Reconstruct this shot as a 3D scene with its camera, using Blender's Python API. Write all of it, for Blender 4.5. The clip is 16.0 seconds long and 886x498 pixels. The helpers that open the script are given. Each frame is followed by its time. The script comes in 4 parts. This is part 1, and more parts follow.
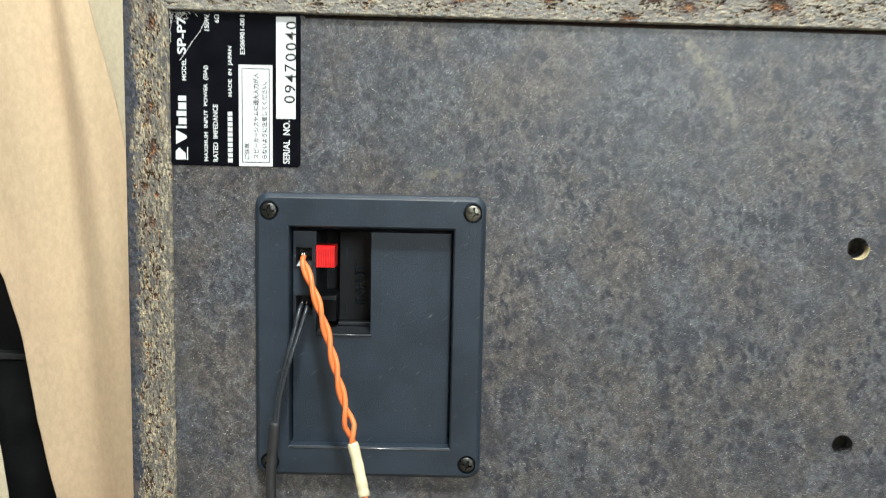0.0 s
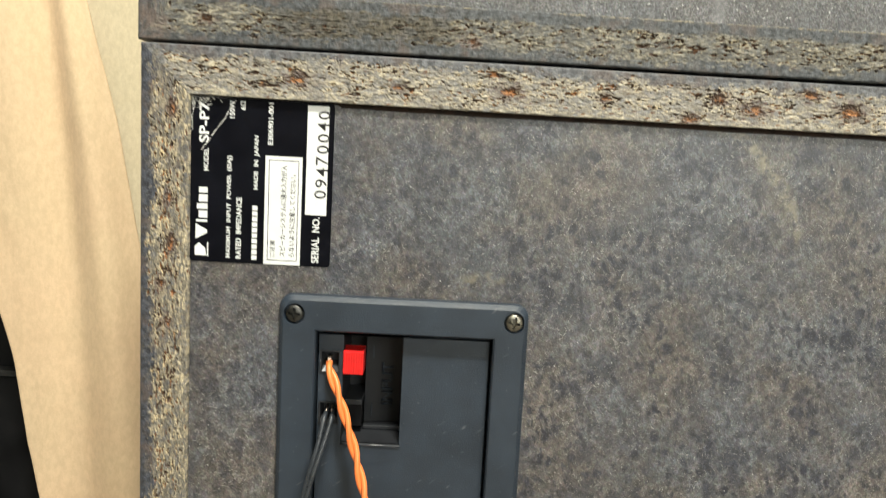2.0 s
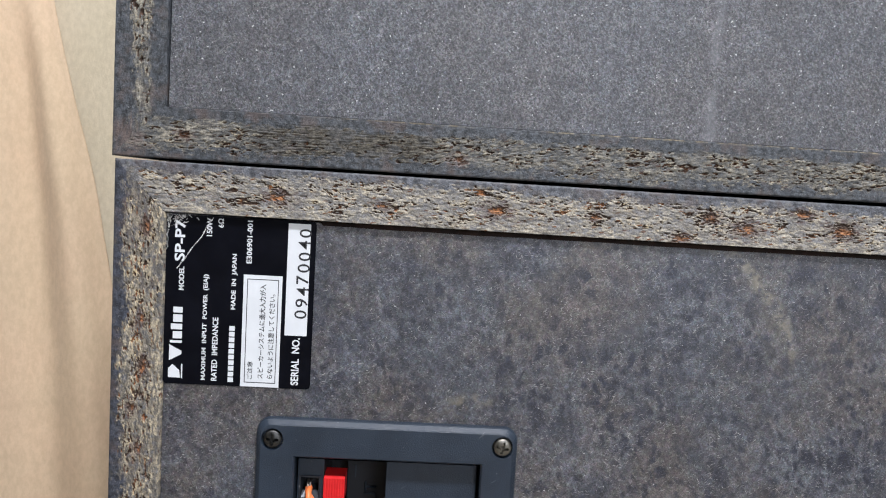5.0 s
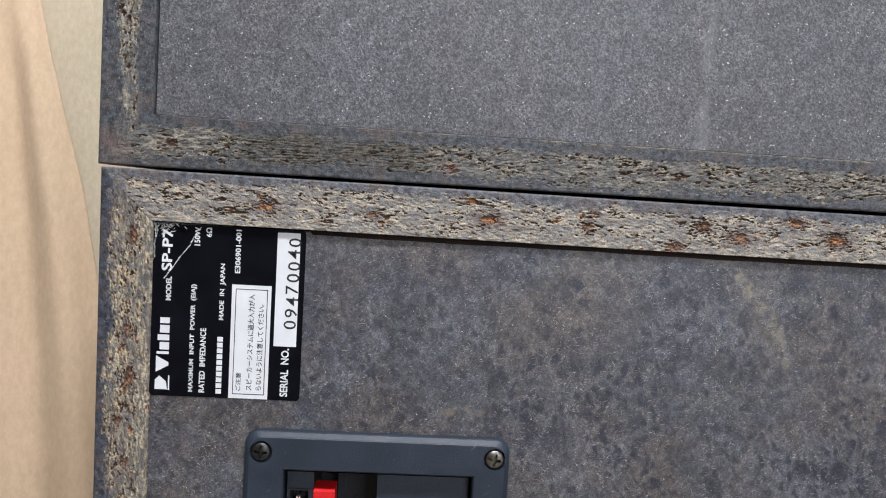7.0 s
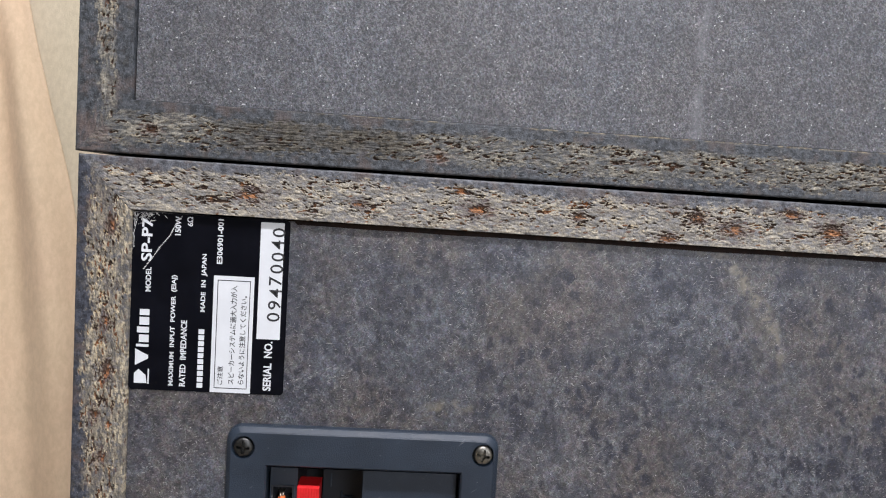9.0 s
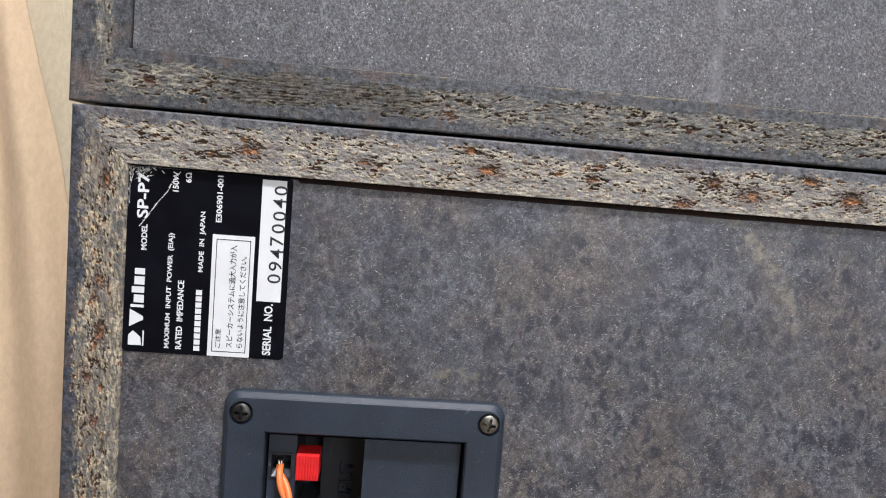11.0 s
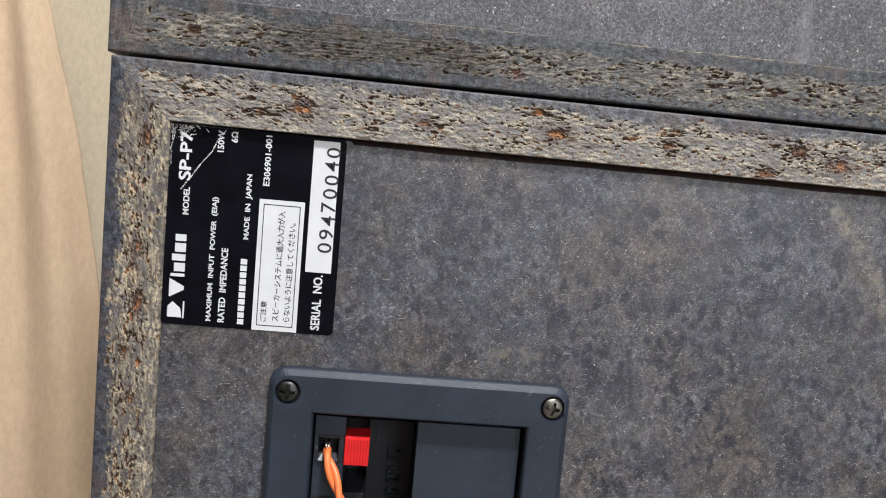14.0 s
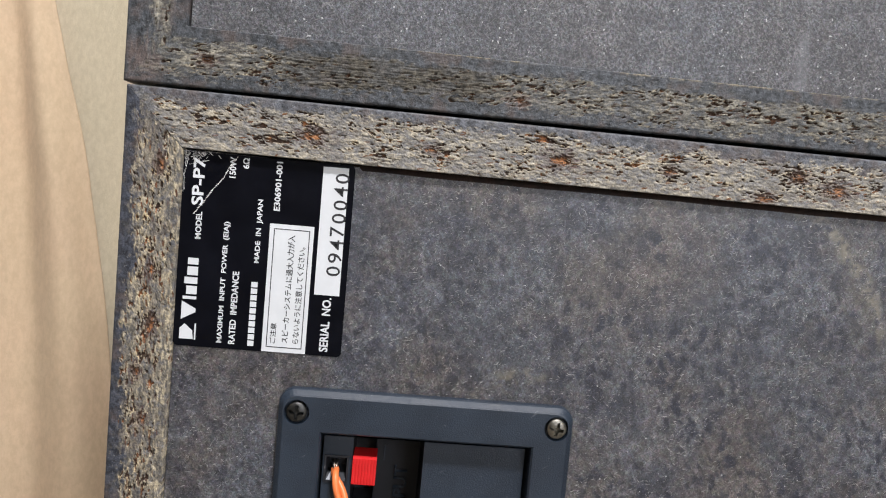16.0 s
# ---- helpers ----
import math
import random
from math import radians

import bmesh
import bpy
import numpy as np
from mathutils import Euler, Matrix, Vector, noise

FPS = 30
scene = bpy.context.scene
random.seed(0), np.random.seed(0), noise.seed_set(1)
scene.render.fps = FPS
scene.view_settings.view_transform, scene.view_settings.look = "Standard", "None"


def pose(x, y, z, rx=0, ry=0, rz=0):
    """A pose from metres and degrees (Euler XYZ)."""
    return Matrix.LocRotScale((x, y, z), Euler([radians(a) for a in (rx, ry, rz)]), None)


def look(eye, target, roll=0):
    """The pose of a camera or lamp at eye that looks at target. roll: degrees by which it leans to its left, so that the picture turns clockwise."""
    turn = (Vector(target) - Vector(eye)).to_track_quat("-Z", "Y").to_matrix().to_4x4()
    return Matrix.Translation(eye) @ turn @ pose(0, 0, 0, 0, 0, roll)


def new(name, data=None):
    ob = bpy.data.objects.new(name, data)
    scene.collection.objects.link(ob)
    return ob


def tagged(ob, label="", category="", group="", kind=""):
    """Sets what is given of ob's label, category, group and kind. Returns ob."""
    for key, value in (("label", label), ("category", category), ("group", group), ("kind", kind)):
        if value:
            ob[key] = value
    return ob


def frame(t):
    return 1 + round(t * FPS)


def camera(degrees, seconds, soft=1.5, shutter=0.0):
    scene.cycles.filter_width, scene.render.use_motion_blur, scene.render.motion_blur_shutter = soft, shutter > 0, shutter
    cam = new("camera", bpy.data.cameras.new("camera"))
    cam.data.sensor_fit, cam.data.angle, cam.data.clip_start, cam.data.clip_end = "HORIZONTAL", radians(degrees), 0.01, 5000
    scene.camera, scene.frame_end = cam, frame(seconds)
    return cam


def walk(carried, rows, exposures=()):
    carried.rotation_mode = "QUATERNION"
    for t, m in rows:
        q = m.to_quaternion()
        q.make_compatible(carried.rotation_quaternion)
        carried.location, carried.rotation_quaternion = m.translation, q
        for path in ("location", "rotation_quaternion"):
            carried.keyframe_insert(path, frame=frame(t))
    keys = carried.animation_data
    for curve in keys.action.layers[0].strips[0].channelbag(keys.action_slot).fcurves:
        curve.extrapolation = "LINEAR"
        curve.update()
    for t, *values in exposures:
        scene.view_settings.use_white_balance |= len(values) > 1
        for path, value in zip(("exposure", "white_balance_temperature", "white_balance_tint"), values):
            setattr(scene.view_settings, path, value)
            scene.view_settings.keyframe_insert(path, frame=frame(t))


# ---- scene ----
LAMP, FILL = 33.0, 38.0
cam = camera(62.00, 16.0, 1.1, 0.3)
# seconds, eye, yaw, pitch, roll
PATH = [
    (0, 0.13750, -0.32142, 0.23906, -0.141, -5.864, 1.228),
    (0.5, 0.12983, -0.28857, 0.23891, -0.225, -8.073, 1.551),
    (1, 0.13325, -0.28478, 0.24504, -1.108, -8.017, 2.465),
    (1.5, 0.12882, -0.28280, 0.26024, -1.573, -8.065, 2.872),
    (2, 0.11594, -0.29272, 0.28630, -0.926, -6.997, 3.054),
    (2.5, 0.11027, -0.29714, 0.30691, -0.556, -5.203, 3.067),
    (3, 0.11329, -0.28933, 0.31909, -0.585, -4.332, 2.867),
    (3.5, 0.11358, -0.28401, 0.31953, -0.986, -4.335, 2.823),
    (4, 0.11666, -0.27875, 0.32153, -1.511, -4.446, 2.774),
    (4.2, 0.11490, -0.28046, 0.32040, -1.683, -4.576, 2.885),
    (6.5, 0.11271, -0.27566, 0.31912, -2.584, -3.980, 3.316),
    (7, 0.11336, -0.27613, 0.31989, -2.782, -3.842, 3.240),
    (7.5, 0.11364, -0.27458, 0.32033, -2.949, -3.854, 3.154),
    (8, 0.11563, -0.27361, 0.32092, -3.090, -3.953, 3.183),
    (8.5, 0.11601, -0.27138, 0.31892, -3.167, -3.951, 3.304),
    (11, 0.11101, -0.26051, 0.30639, -4.065, -4.817, 4.404),
    (11.5, 0.10655, -0.25566, 0.29976, -4.081, -4.968, 4.869),
    (12, 0.10546, -0.25150, 0.29788, -4.112, -5.029, 5.137),
    (12.5, 0.10054, -0.24550, 0.29424, -4.147, -4.984, 5.357),
    (13, 0.09700, -0.24119, 0.29295, -4.061, -5.003, 5.373),
    (13.5, 0.09747, -0.23854, 0.29411, -3.961, -5.088, 5.163),
    (14, 0.09393, -0.24122, 0.29471, -3.678, -5.251, 5.119),
    (14.5, 0.09241, -0.24296, 0.29693, -3.480, -5.007, 5.089),
    (15, 0.09132, -0.24456, 0.29728, -3.332, -4.679, 5.160),
    (15.5, 0.09121, -0.24518, 0.29707, -3.352, -4.468, 5.225),
    (16, 0.09220, -0.24625, 0.29893, -3.374, -4.346, 5.135),
]
walk(cam, [(t, pose(x, y, z, 0, 0, yaw) @ pose(0, 0, 0, 90 + pitch, 0, 0) @ pose(0, 0, 0, 0, 0, roll))
           for t, x, y, z, yaw, pitch, roll in PATH],
     [(0, 0.07, 6300, 0), (1, 0.15, 6650, 1), (1.5, 0.21, 7050, 1), (2, 0.17, 7200, 1), (2.5, 0.0, 6250, 7), (3, -0.2, 5900, 8), (4, -0.27, 5900, 10),
      (7, -0.36, 6050, 13), (8.5, -0.36, 6050, 14), (11, -0.24, 6200, 13), (14.5, -0.34, 6250, 12), (16, -0.35, 6250, 12)])

from mathutils.geometry import tessellate_polygon

# ---- world and light ----
world = bpy.data.worlds.new("sky")
scene.world = world
world.use_nodes = True
wn = world.node_tree.nodes
sky = wn.new("ShaderNodeTexSky")
sky.sky_type, sky.sun_disc = "NISHITA", False
sky.sun_elevation, sky.sun_rotation = radians(40), radians(160)
world.node_tree.links.new(sky.outputs[0], wn["Background"].inputs[0])
wn["Background"].inputs[1].default_value = 0.1


def area_lamp(name, eye, target, width, height, watts, colour):
    lamp = bpy.data.lights.new(name, "AREA")
    lamp.shape, lamp.size, lamp.size_y, lamp.energy, lamp.color = "RECTANGLE", width, height, watts, colour
    ob = new(name, lamp)
    ob.matrix_world = look(eye, target)
    return ob


# an unseen lamp hung above the stack, and a fill light added behind the camera
area_lamp("ceiling_lamp_light", (0.25, -0.62, 1.45), (0.2, -0.05, 0.25), 0.22, 0.12, LAMP, (1.0, 0.975, 0.965))
area_lamp("added_fill_light", (1.1, -2.31, 1.10), (0.2, 0.0, 0.35), 0.95, 1.05, FILL, (0.98, 0.98, 1.0))

# ---- node helpers ----


def node(nt, kind, settings=(), **inputs):
    n = nt.nodes.new(kind)
    for key, value in dict(settings).items():
        setattr(n, key, value)
    for key, value in inputs.items():
        socket = n.inputs[int(key[1:])] if key[0] == "i" and key[1:].isdigit() else n.inputs[key.replace("_", " ")]
        if isinstance(value, bpy.types.NodeSocket):
            nt.links.new(value, socket)
        else:
            socket.default_value = value
    return n


def rgb(*c):
    return (*c, 1.0)


def mix(nt, f, a, b, blend="MIX"):
    return node(nt, "ShaderNodeMix", {"data_type": "RGBA", "blend_type": blend}, i0=f, i6=a, i7=b).outputs[2]


def calc(nt, op, a, b=0.0, clamp=False):
    return node(nt, "ShaderNodeMath", {"operation": op, "use_clamp": clamp}, i0=a, i1=b).outputs[0]


def remap(nt, v, lo, hi, to_lo=0.0, to_hi=1.0):
    return node(nt, "ShaderNodeMapRange", {"interpolation_type": "SMOOTHSTEP"}, i0=v, i1=lo, i2=hi, i3=to_lo, i4=to_hi).outputs[0]


def mapped(nt, vec, scale=(1, 1, 1), turn=0.0, shift=(0, 0, 0)):
    m = node(nt, "ShaderNodeMapping", {}, i0=vec, i1=shift, i2=(0, radians(turn), 0), i3=(1, 1, 1)).outputs[0]
    return node(nt, "ShaderNodeVectorMath", {"operation": "MULTIPLY"}, i0=m, i1=scale).outputs[0]


def grain(nt, vec, scale, detail=2.0, rough=0.5, distort=0.0):
    return node(nt, "ShaderNodeTexNoise", {}, Vector=vec, Scale=scale, Detail=detail, Roughness=rough, Distortion=distort).outputs[0]


def surface(name):
    m = bpy.data.materials.new(name)
    m.use_nodes = True
    nt = m.node_tree
    return m, nt, nt.nodes["Principled BSDF"], node(nt, "ShaderNodeTexCoord").outputs["Object"]


def finish(nt, bsdf, colour, rough, height=None, strength=0.3, reach=0.0005, spec=0.5, metal=0.0):
    for value, key in ((colour, "Base Color"), (rough, "Roughness")):
        if isinstance(value, bpy.types.NodeSocket):
            nt.links.new(value, bsdf.inputs[key])
        else:
            bsdf.inputs[key].default_value = value
    bsdf.inputs["Specular IOR Level"].default_value = spec
    bsdf.inputs["Metallic"].default_value = metal
    if height is not None:
        bump = node(nt, "ShaderNodeBump", {}, Strength=strength, Distance=reach, Height=height)
        nt.links.new(bump.outputs[0], bsdf.inputs["Normal"])


# ---- materials ----
def hardboard(name, base, dark, fibre, blots, fibres, stains):
    """Fibre board: soft round dark blots, drifts of blue and brown, pale loose fibres and a fine grain."""
    m, nt, bsdf, co = surface(name)
    x, _, z = node(nt, "ShaderNodeSeparateXYZ", {}, i0=co).outputs
    large = grain(nt, co, 14, 3, 0.6)
    fray = node(nt, "ShaderNodeTexNoise", {}, Vector=co, Scale=520.0, Detail=3.0, Roughness=0.7).outputs[1]
    wob = node(nt, "ShaderNodeVectorMath", {"operation": "MULTIPLY_ADD"}, i0=fray, i1=(0.0050, 0.0050, 0.0050), i2=co).outputs[0]
    sway = node(nt, "ShaderNodeTexNoise", {}, Vector=co, Scale=110.0, Detail=1.0).outputs[1]
    wob = node(nt, "ShaderNodeVectorMath", {"operation": "MULTIPLY_ADD"}, i0=sway, i1=(0.010, 0.010, 0.010), i2=wob).outputs[0]
    fine = grain(nt, co, 1500 if stains else 2000, 3, 0.85)
    fine2 = grain(nt, mapped(nt, co, (1, 1, 0.7), 30), 620 if stains else 1250, 2.5, 0.65)
    cloud = grain(nt, mapped(nt, co, (1, 1, 0.8), -30, (0.2, 0, 0.7)), 260, 4, 0.7)
    c = mix(nt, remap(nt, large, 0.3, 0.7), rgb(*[v * 0.86 for v in base]), rgb(*[v * 1.14 for v in base]))
    # drifts of hue: bluish in wide patches, brownish elsewhere
    hue = calc(nt, "ADD", grain(nt, mapped(nt, co, (1, 1, 1), 20, (0.9, 0, 0.4)), 22, 4, 0.6), calc(nt, "MULTIPLY", grain(nt, co, 190, 3, 0.65), 0.35))
    lo, hi = ((1.10, 1.0, 0.90), (0.93, 1.0, 1.10)) if stains else ((1.03, 1.0, 0.97), (0.97, 1.0, 1.03))
    c = mix(nt, 1.0, c, mix(nt, remap(nt, hue, 0.52, 0.82), rgb(*lo), rgb(*hi)), "MULTIPLY")
    tint = node(nt, "ShaderNodeTexNoise", {}, Vector=co, Scale=700.0 if stains else 1000.0, Detail=2.0, Roughness=0.7).outputs[1]
    c = mix(nt, 1.0, c, mix(nt, 0.26, rgb(1, 1, 1), mix(nt, 1.0, tint, rgb(2, 2, 2), "MULTIPLY")), "MULTIPLY")
    c = mix(nt, 1.0, c, mix(nt, remap(nt, cloud, 0.32, 0.68), rgb(0.72, 0.72, 0.73), rgb(1.28, 1.28, 1.27)), "MULTIPLY")
    if stains:
        # round blots at two sizes, some cells only, thicker in places
        thick = remap(nt, grain(nt, co, 34, 3), 0.36, 0.58, 0.45, 1.0)
        thick = calc(nt, "MULTIPLY", thick, remap(nt, x, 0.05, 0.19, 0.70, 1.0))
        blot = None
        for scale, shift, share, size in ((170, 0.0, 0.50, 0.52), (300, 0.37, 0.55, 0.54), (85, 0.71, 0.62, 0.50)):
            wx, _, wz = node(nt, "ShaderNodeSeparateXYZ", {}, i0=mapped(nt, wob, (1.15, 1, 0.85), 10, (shift, 0, shift))).outputs
            cell = node(nt, "ShaderNodeTexVoronoi", {"voronoi_dimensions": "2D"}, Vector=node(nt, "ShaderNodeCombineXYZ", {}, i0=wx, i1=wz).outputs[0], Scale=float(scale), Randomness=1.0)
            keep = remap(nt, node(nt, "ShaderNodeSeparateColor", {}, i0=cell.outputs["Color"]).outputs[0], share, share + 0.12)
            spot = calc(nt, "MULTIPLY", remap(nt, cell.outputs["Distance"], size * 0.30, size, 1.0, 0.0), keep)
            blot = spot if blot is None else calc(nt, "MAXIMUM", blot, calc(nt, "MULTIPLY", spot, 0.85))
        pool = remap(nt, grain(nt, mapped(nt, wob, (1.2, 1, 0.8), 20, (0.6, 0, 0.2)), 58, 3, 0.6, 0.3), 0.50, 0.70)
        blot = calc(nt, "MAXIMUM", calc(nt, "MULTIPLY", blot, thick), calc(nt, "MULTIPLY", pool, 0.55))
    else:
        blot = remap(nt, grain(nt, co, 120, 3, 0.6), 0.50, 0.70)
    c = mix(nt, calc(nt, "MULTIPLY", blot, blots), c, rgb(*dark))
    speck = 0.62 if stains else 0.80
    c = mix(nt, 1.0, c, mix(nt, remap(nt, fine, 0.30, 0.70), rgb(*[1 - speck] * 3), rgb(*[1 + speck] * 3)), "MULTIPLY")
    c = mix(nt, 1.0, c, mix(nt, remap(nt, fine2, 0.32, 0.68), rgb(*[0.70 if stains else 0.42] * 3), rgb(*[1.30 if stains else 1.60] * 3)), "MULTIPLY")
    hairs = None
    for turn, shift, thin in ((24, 0.0, 0.735), (-38, 0.31, 0.75), (75, 0.77, 0.77), (5, 0.53, 0.745), (50, 0.13, 0.752), (-65, 0.91, 0.77)):
        strand = remap(nt, grain(nt, mapped(nt, co, (400, 400, 3400), turn, (shift, 0, shift)), 1.0, 0.0, 0.5, 0.25), thin - 0.002, thin + 0.07)
        hairs = strand if hairs is None else calc(nt, "MAXIMUM", hairs, strand)
    hairs = calc(nt, "MULTIPLY", hairs, calc(nt, "SUBTRACT", fibres, calc(nt, "MULTIPLY", blot, fibres * 0.5)))
    hairs = calc(nt, "MULTIPLY", hairs, remap(nt, grain(nt, co, 70, 3, 0.6), 0.40, 0.62, 0.45, 1.0))
    fleck = remap(nt, grain(nt, mapped(nt, co, (800, 800, 1900), 18), 1.0, 2.0, 0.7, 0.3), 0.60, 0.80)
    c = mix(nt, calc(nt, "MULTIPLY", fleck, 0.55 * fibres), c, rgb(*fibre))
    c = mix(nt, hairs, c, rgb(*fibre))
    crumb = remap(nt, grain(nt, mapped(nt, co, (1, 1, 1), 0, (0.5, 0, 0.2)), 1150, 0.0), 0.80, 0.86)
    c = mix(nt, calc(nt, "MULTIPLY", crumb, 0.7), c, rgb(0.62, 0.62, 0.61))
    if stains:
        # dried water ring and a few pale scuffs
        wide_wob = node(nt, "ShaderNodeVectorMath", {"operation": "MULTIPLY_ADD"}, i0=node(nt, "ShaderNodeTexNoise", {}, Vector=co, Scale=60.0).outputs[1],
                        i1=(0.010, 0.010, 0.010), i2=co).outputs[0]
        for (cx, cz), r, wide, weight in (((0.207, 0.254), 0.056, 0.004, 0.68), ((0.207, 0.262), 0.048, 0.006, 0.2)):
            d = node(nt, "ShaderNodeVectorMath", {"operation": "DISTANCE"}, i0=mapped(nt, wide_wob, (1, 0, 1)), i1=(cx + 0.005, 0, cz + 0.005)).outputs["Value"]
            stain = remap(nt, calc(nt, "ABSOLUTE", calc(nt, "SUBTRACT", d, r)), 0.0, wide, 1.0, 0.0)
            side = remap(nt, x, cx + 0.012, cx + 0.04) if weight > 0.3 else 1.0
            broken = calc(nt, "MULTIPLY", remap(nt, grain(nt, co, 240, 4, 0.7), 0.38, 0.64), remap(nt, z, 0.250, 0.274))
            c = mix(nt, calc(nt, "MULTIPLY", calc(nt, "MULTIPLY", stain, broken), calc(nt, "MULTIPLY", side, weight)), c, rgb(0.24, 0.215, 0.16))
        for cx, cz, r in ((0.137, 0.236, 0.009), (0.20, 0.27, 0.010)):
            d = node(nt, "ShaderNodeVectorMath", {"operation": "DISTANCE"}, i0=mapped(nt, wide_wob, (0.6, 0, 1.4)), i1=((cx + 0.005) * 0.6, 0, (cz + 0.005) * 1.4)).outputs["Value"]
            spot = calc(nt, "MULTIPLY", remap(nt, d, 0.0, r, 1.0, 0.0), remap(nt, grain(nt, co, 260, 3), 0.4, 0.65))
            c = mix(nt, calc(nt, "MULTIPLY", spot, 0.5), c, rgb(0.25, 0.215, 0.15) if cx < 0.18 else rgb(0.06, 0.065, 0.08))
    else:
        # faint pale vertical streaks from handling
        streak = remap(nt, grain(nt, mapped(nt, co, (70, 1, 9), 6), 1.0, 2, 0.5), 0.60, 0.76)
        bent = calc(nt, "ADD", x, calc(nt, "MULTIPLY", large, 0.006))
        rub = remap(nt, calc(nt, "ABSOLUTE", calc(nt, "SUBTRACT", bent, 0.2255)), 0.0, 0.0042, 1.0, 0.0)
        rub = calc(nt, "MULTIPLY", rub, remap(nt, grain(nt, co, 55, 3), 0.40, 0.62))
        c = mix(nt, calc(nt, "MULTIPLY", calc(nt, "MAXIMUM", rub, calc(nt, "MULTIPLY", streak, 0.5)), 0.38), c, rgb(0.20, 0.20, 0.215))
    relief = calc(nt, "ADD", calc(nt, "MULTIPLY", fine, 0.5), hairs)
    finish(nt, bsdf, c, remap(nt, fine2, 0.3, 0.7, 0.36, 0.52) if stains else 0.60, relief, 0.5, 0.0004, 0.7)
    return m


LOWER_PANEL = hardboard("mottled_hardboard", (0.0745, 0.0735, 0.0775), (0.0130, 0.0150, 0.0270), (0.42, 0.41, 0.39), 0.95, 0.85, True)
UPPER_PANEL = hardboard("plain_hardboard", (0.069, 0.070, 0.076), (0.046, 0.047, 0.054), (0.30, 0.29, 0.28), 0.35, 0.40, False)


def worn_board(name, paint, wood, pale, rust, lie=(620, 900, 1900), soil=(0.085, 0.050, 0.045)):
    """Chipboard edge: grey-black paint where it still holds, torn chips and open pits where it is gone."""
    m, nt, bsdf, co = surface(name)
    wear, pit, tone, burr, halo, comb, brown = [node(nt, "ShaderNodeAttribute", {"attribute_name": k}).outputs["Fac"] for k in ("wear", "pit", "tone", "burr", "halo", "comb", "brown")]
    fine = grain(nt, co, 1500, 3, 0.75)
    mid = grain(nt, co, 420, 3, 0.65)
    film = mix(nt, remap(nt, mid, 0.34, 0.66), rgb(*[v * 0.48 for v in paint]), rgb(*[v * 1.55 for v in paint]))
    scuff = remap(nt, grain(nt, co, 130, 4, 0.7), 0.52, 0.70)
    film = mix(nt, calc(nt, "MULTIPLY", scuff, 0.50), film, rgb(*wood))
    chalk = remap(nt, grain(nt, mapped(nt, co, (1, 1, 1), 0, (0.1, 0, 0.3)), 950, 3, 0.7), 0.58, 0.72)
    film = mix(nt, calc(nt, "MULTIPLY", chalk, 0.55), film, rgb(0.30, 0.30, 0.30))
    earth = remap(nt, grain(nt, mapped(nt, co, (1, 1, 1), 0, (0.4, 0, 0.9)), 75, 4, 0.65), 0.49, 0.64)
    film = mix(nt, calc(nt, "MULTIPLY", earth, 0.55), film, rgb(0.105, 0.078, 0.066))
    bare = mix(nt, remap(nt, tone, 0.30, 0.85), rgb(*wood), rgb(*pale))
    bare = mix(nt, remap(nt, mid, 0.46, 0.66, 0.0, 0.50), bare, rgb(*[v * 2.2 for v in paint]))
    sliver = node(nt, "ShaderNodeTexVoronoi", {}, Vector=mapped(nt, co, lie, 9), Scale=1.0, Randomness=1.0).outputs["Color"]
    lot = node(nt, "ShaderNodeSeparateColor", {}, i0=sliver).outputs
    bare = mix(nt, 1.0, bare, mix(nt, lot[0], rgb(0.74, 0.74, 0.75), rgb(1.26, 1.25, 1.22)), "MULTIPLY")
    bare = mix(nt, remap(nt, lot[1], 0.955, 0.985), bare, rgb(*[v * 0.35 for v in rust]))
    bare = mix(nt, remap(nt, lot[2], 0.90, 0.98, 0.0, 0.65), bare, rgb(*pale))
    bare = mix(nt, calc(nt, "MULTIPLY", comb, 0.82), bare, mix(nt, remap(nt, mid, 0.38, 0.64), rgb(0.024, 0.021, 0.016), rgb(0.085, 0.074, 0.054)))
    bare = mix(nt, calc(nt, "MULTIPLY", halo, remap(nt, lot[0], 0.15, 0.75, 0.15, 0.85)), bare, rgb(pale[0] * 1.15, pale[1] * 1.02, pale[2] * 0.80))
    c = mix(nt, wear, film, bare)
    c = mix(nt, calc(nt, "MULTIPLY", brown, remap(nt, mid, 0.30, 0.60, 0.35, 0.90)), c, rgb(*soil))
    c = mix(nt, 1.0, c, mix(nt, remap(nt, fine, 0.28, 0.72), rgb(0.62, 0.62, 0.63), rgb(1.38, 1.37, 1.36)), "MULTIPLY")
    c = mix(nt, remap(nt, pit, 0.15, 0.60), c, mix(nt, calc(nt, "MULTIPLY", burr, remap(nt, lot[0], 0.1, 0.6, 0.35, 1.0)), rgb(0.075, 0.046, 0.032), rgb(*rust)))
    finish(nt, bsdf, c, remap(nt, wear, 0, 1, 0.45, 0.75), calc(nt, "ADD", fine, mid), 0.5, 0.0004, 0.4)
    return m


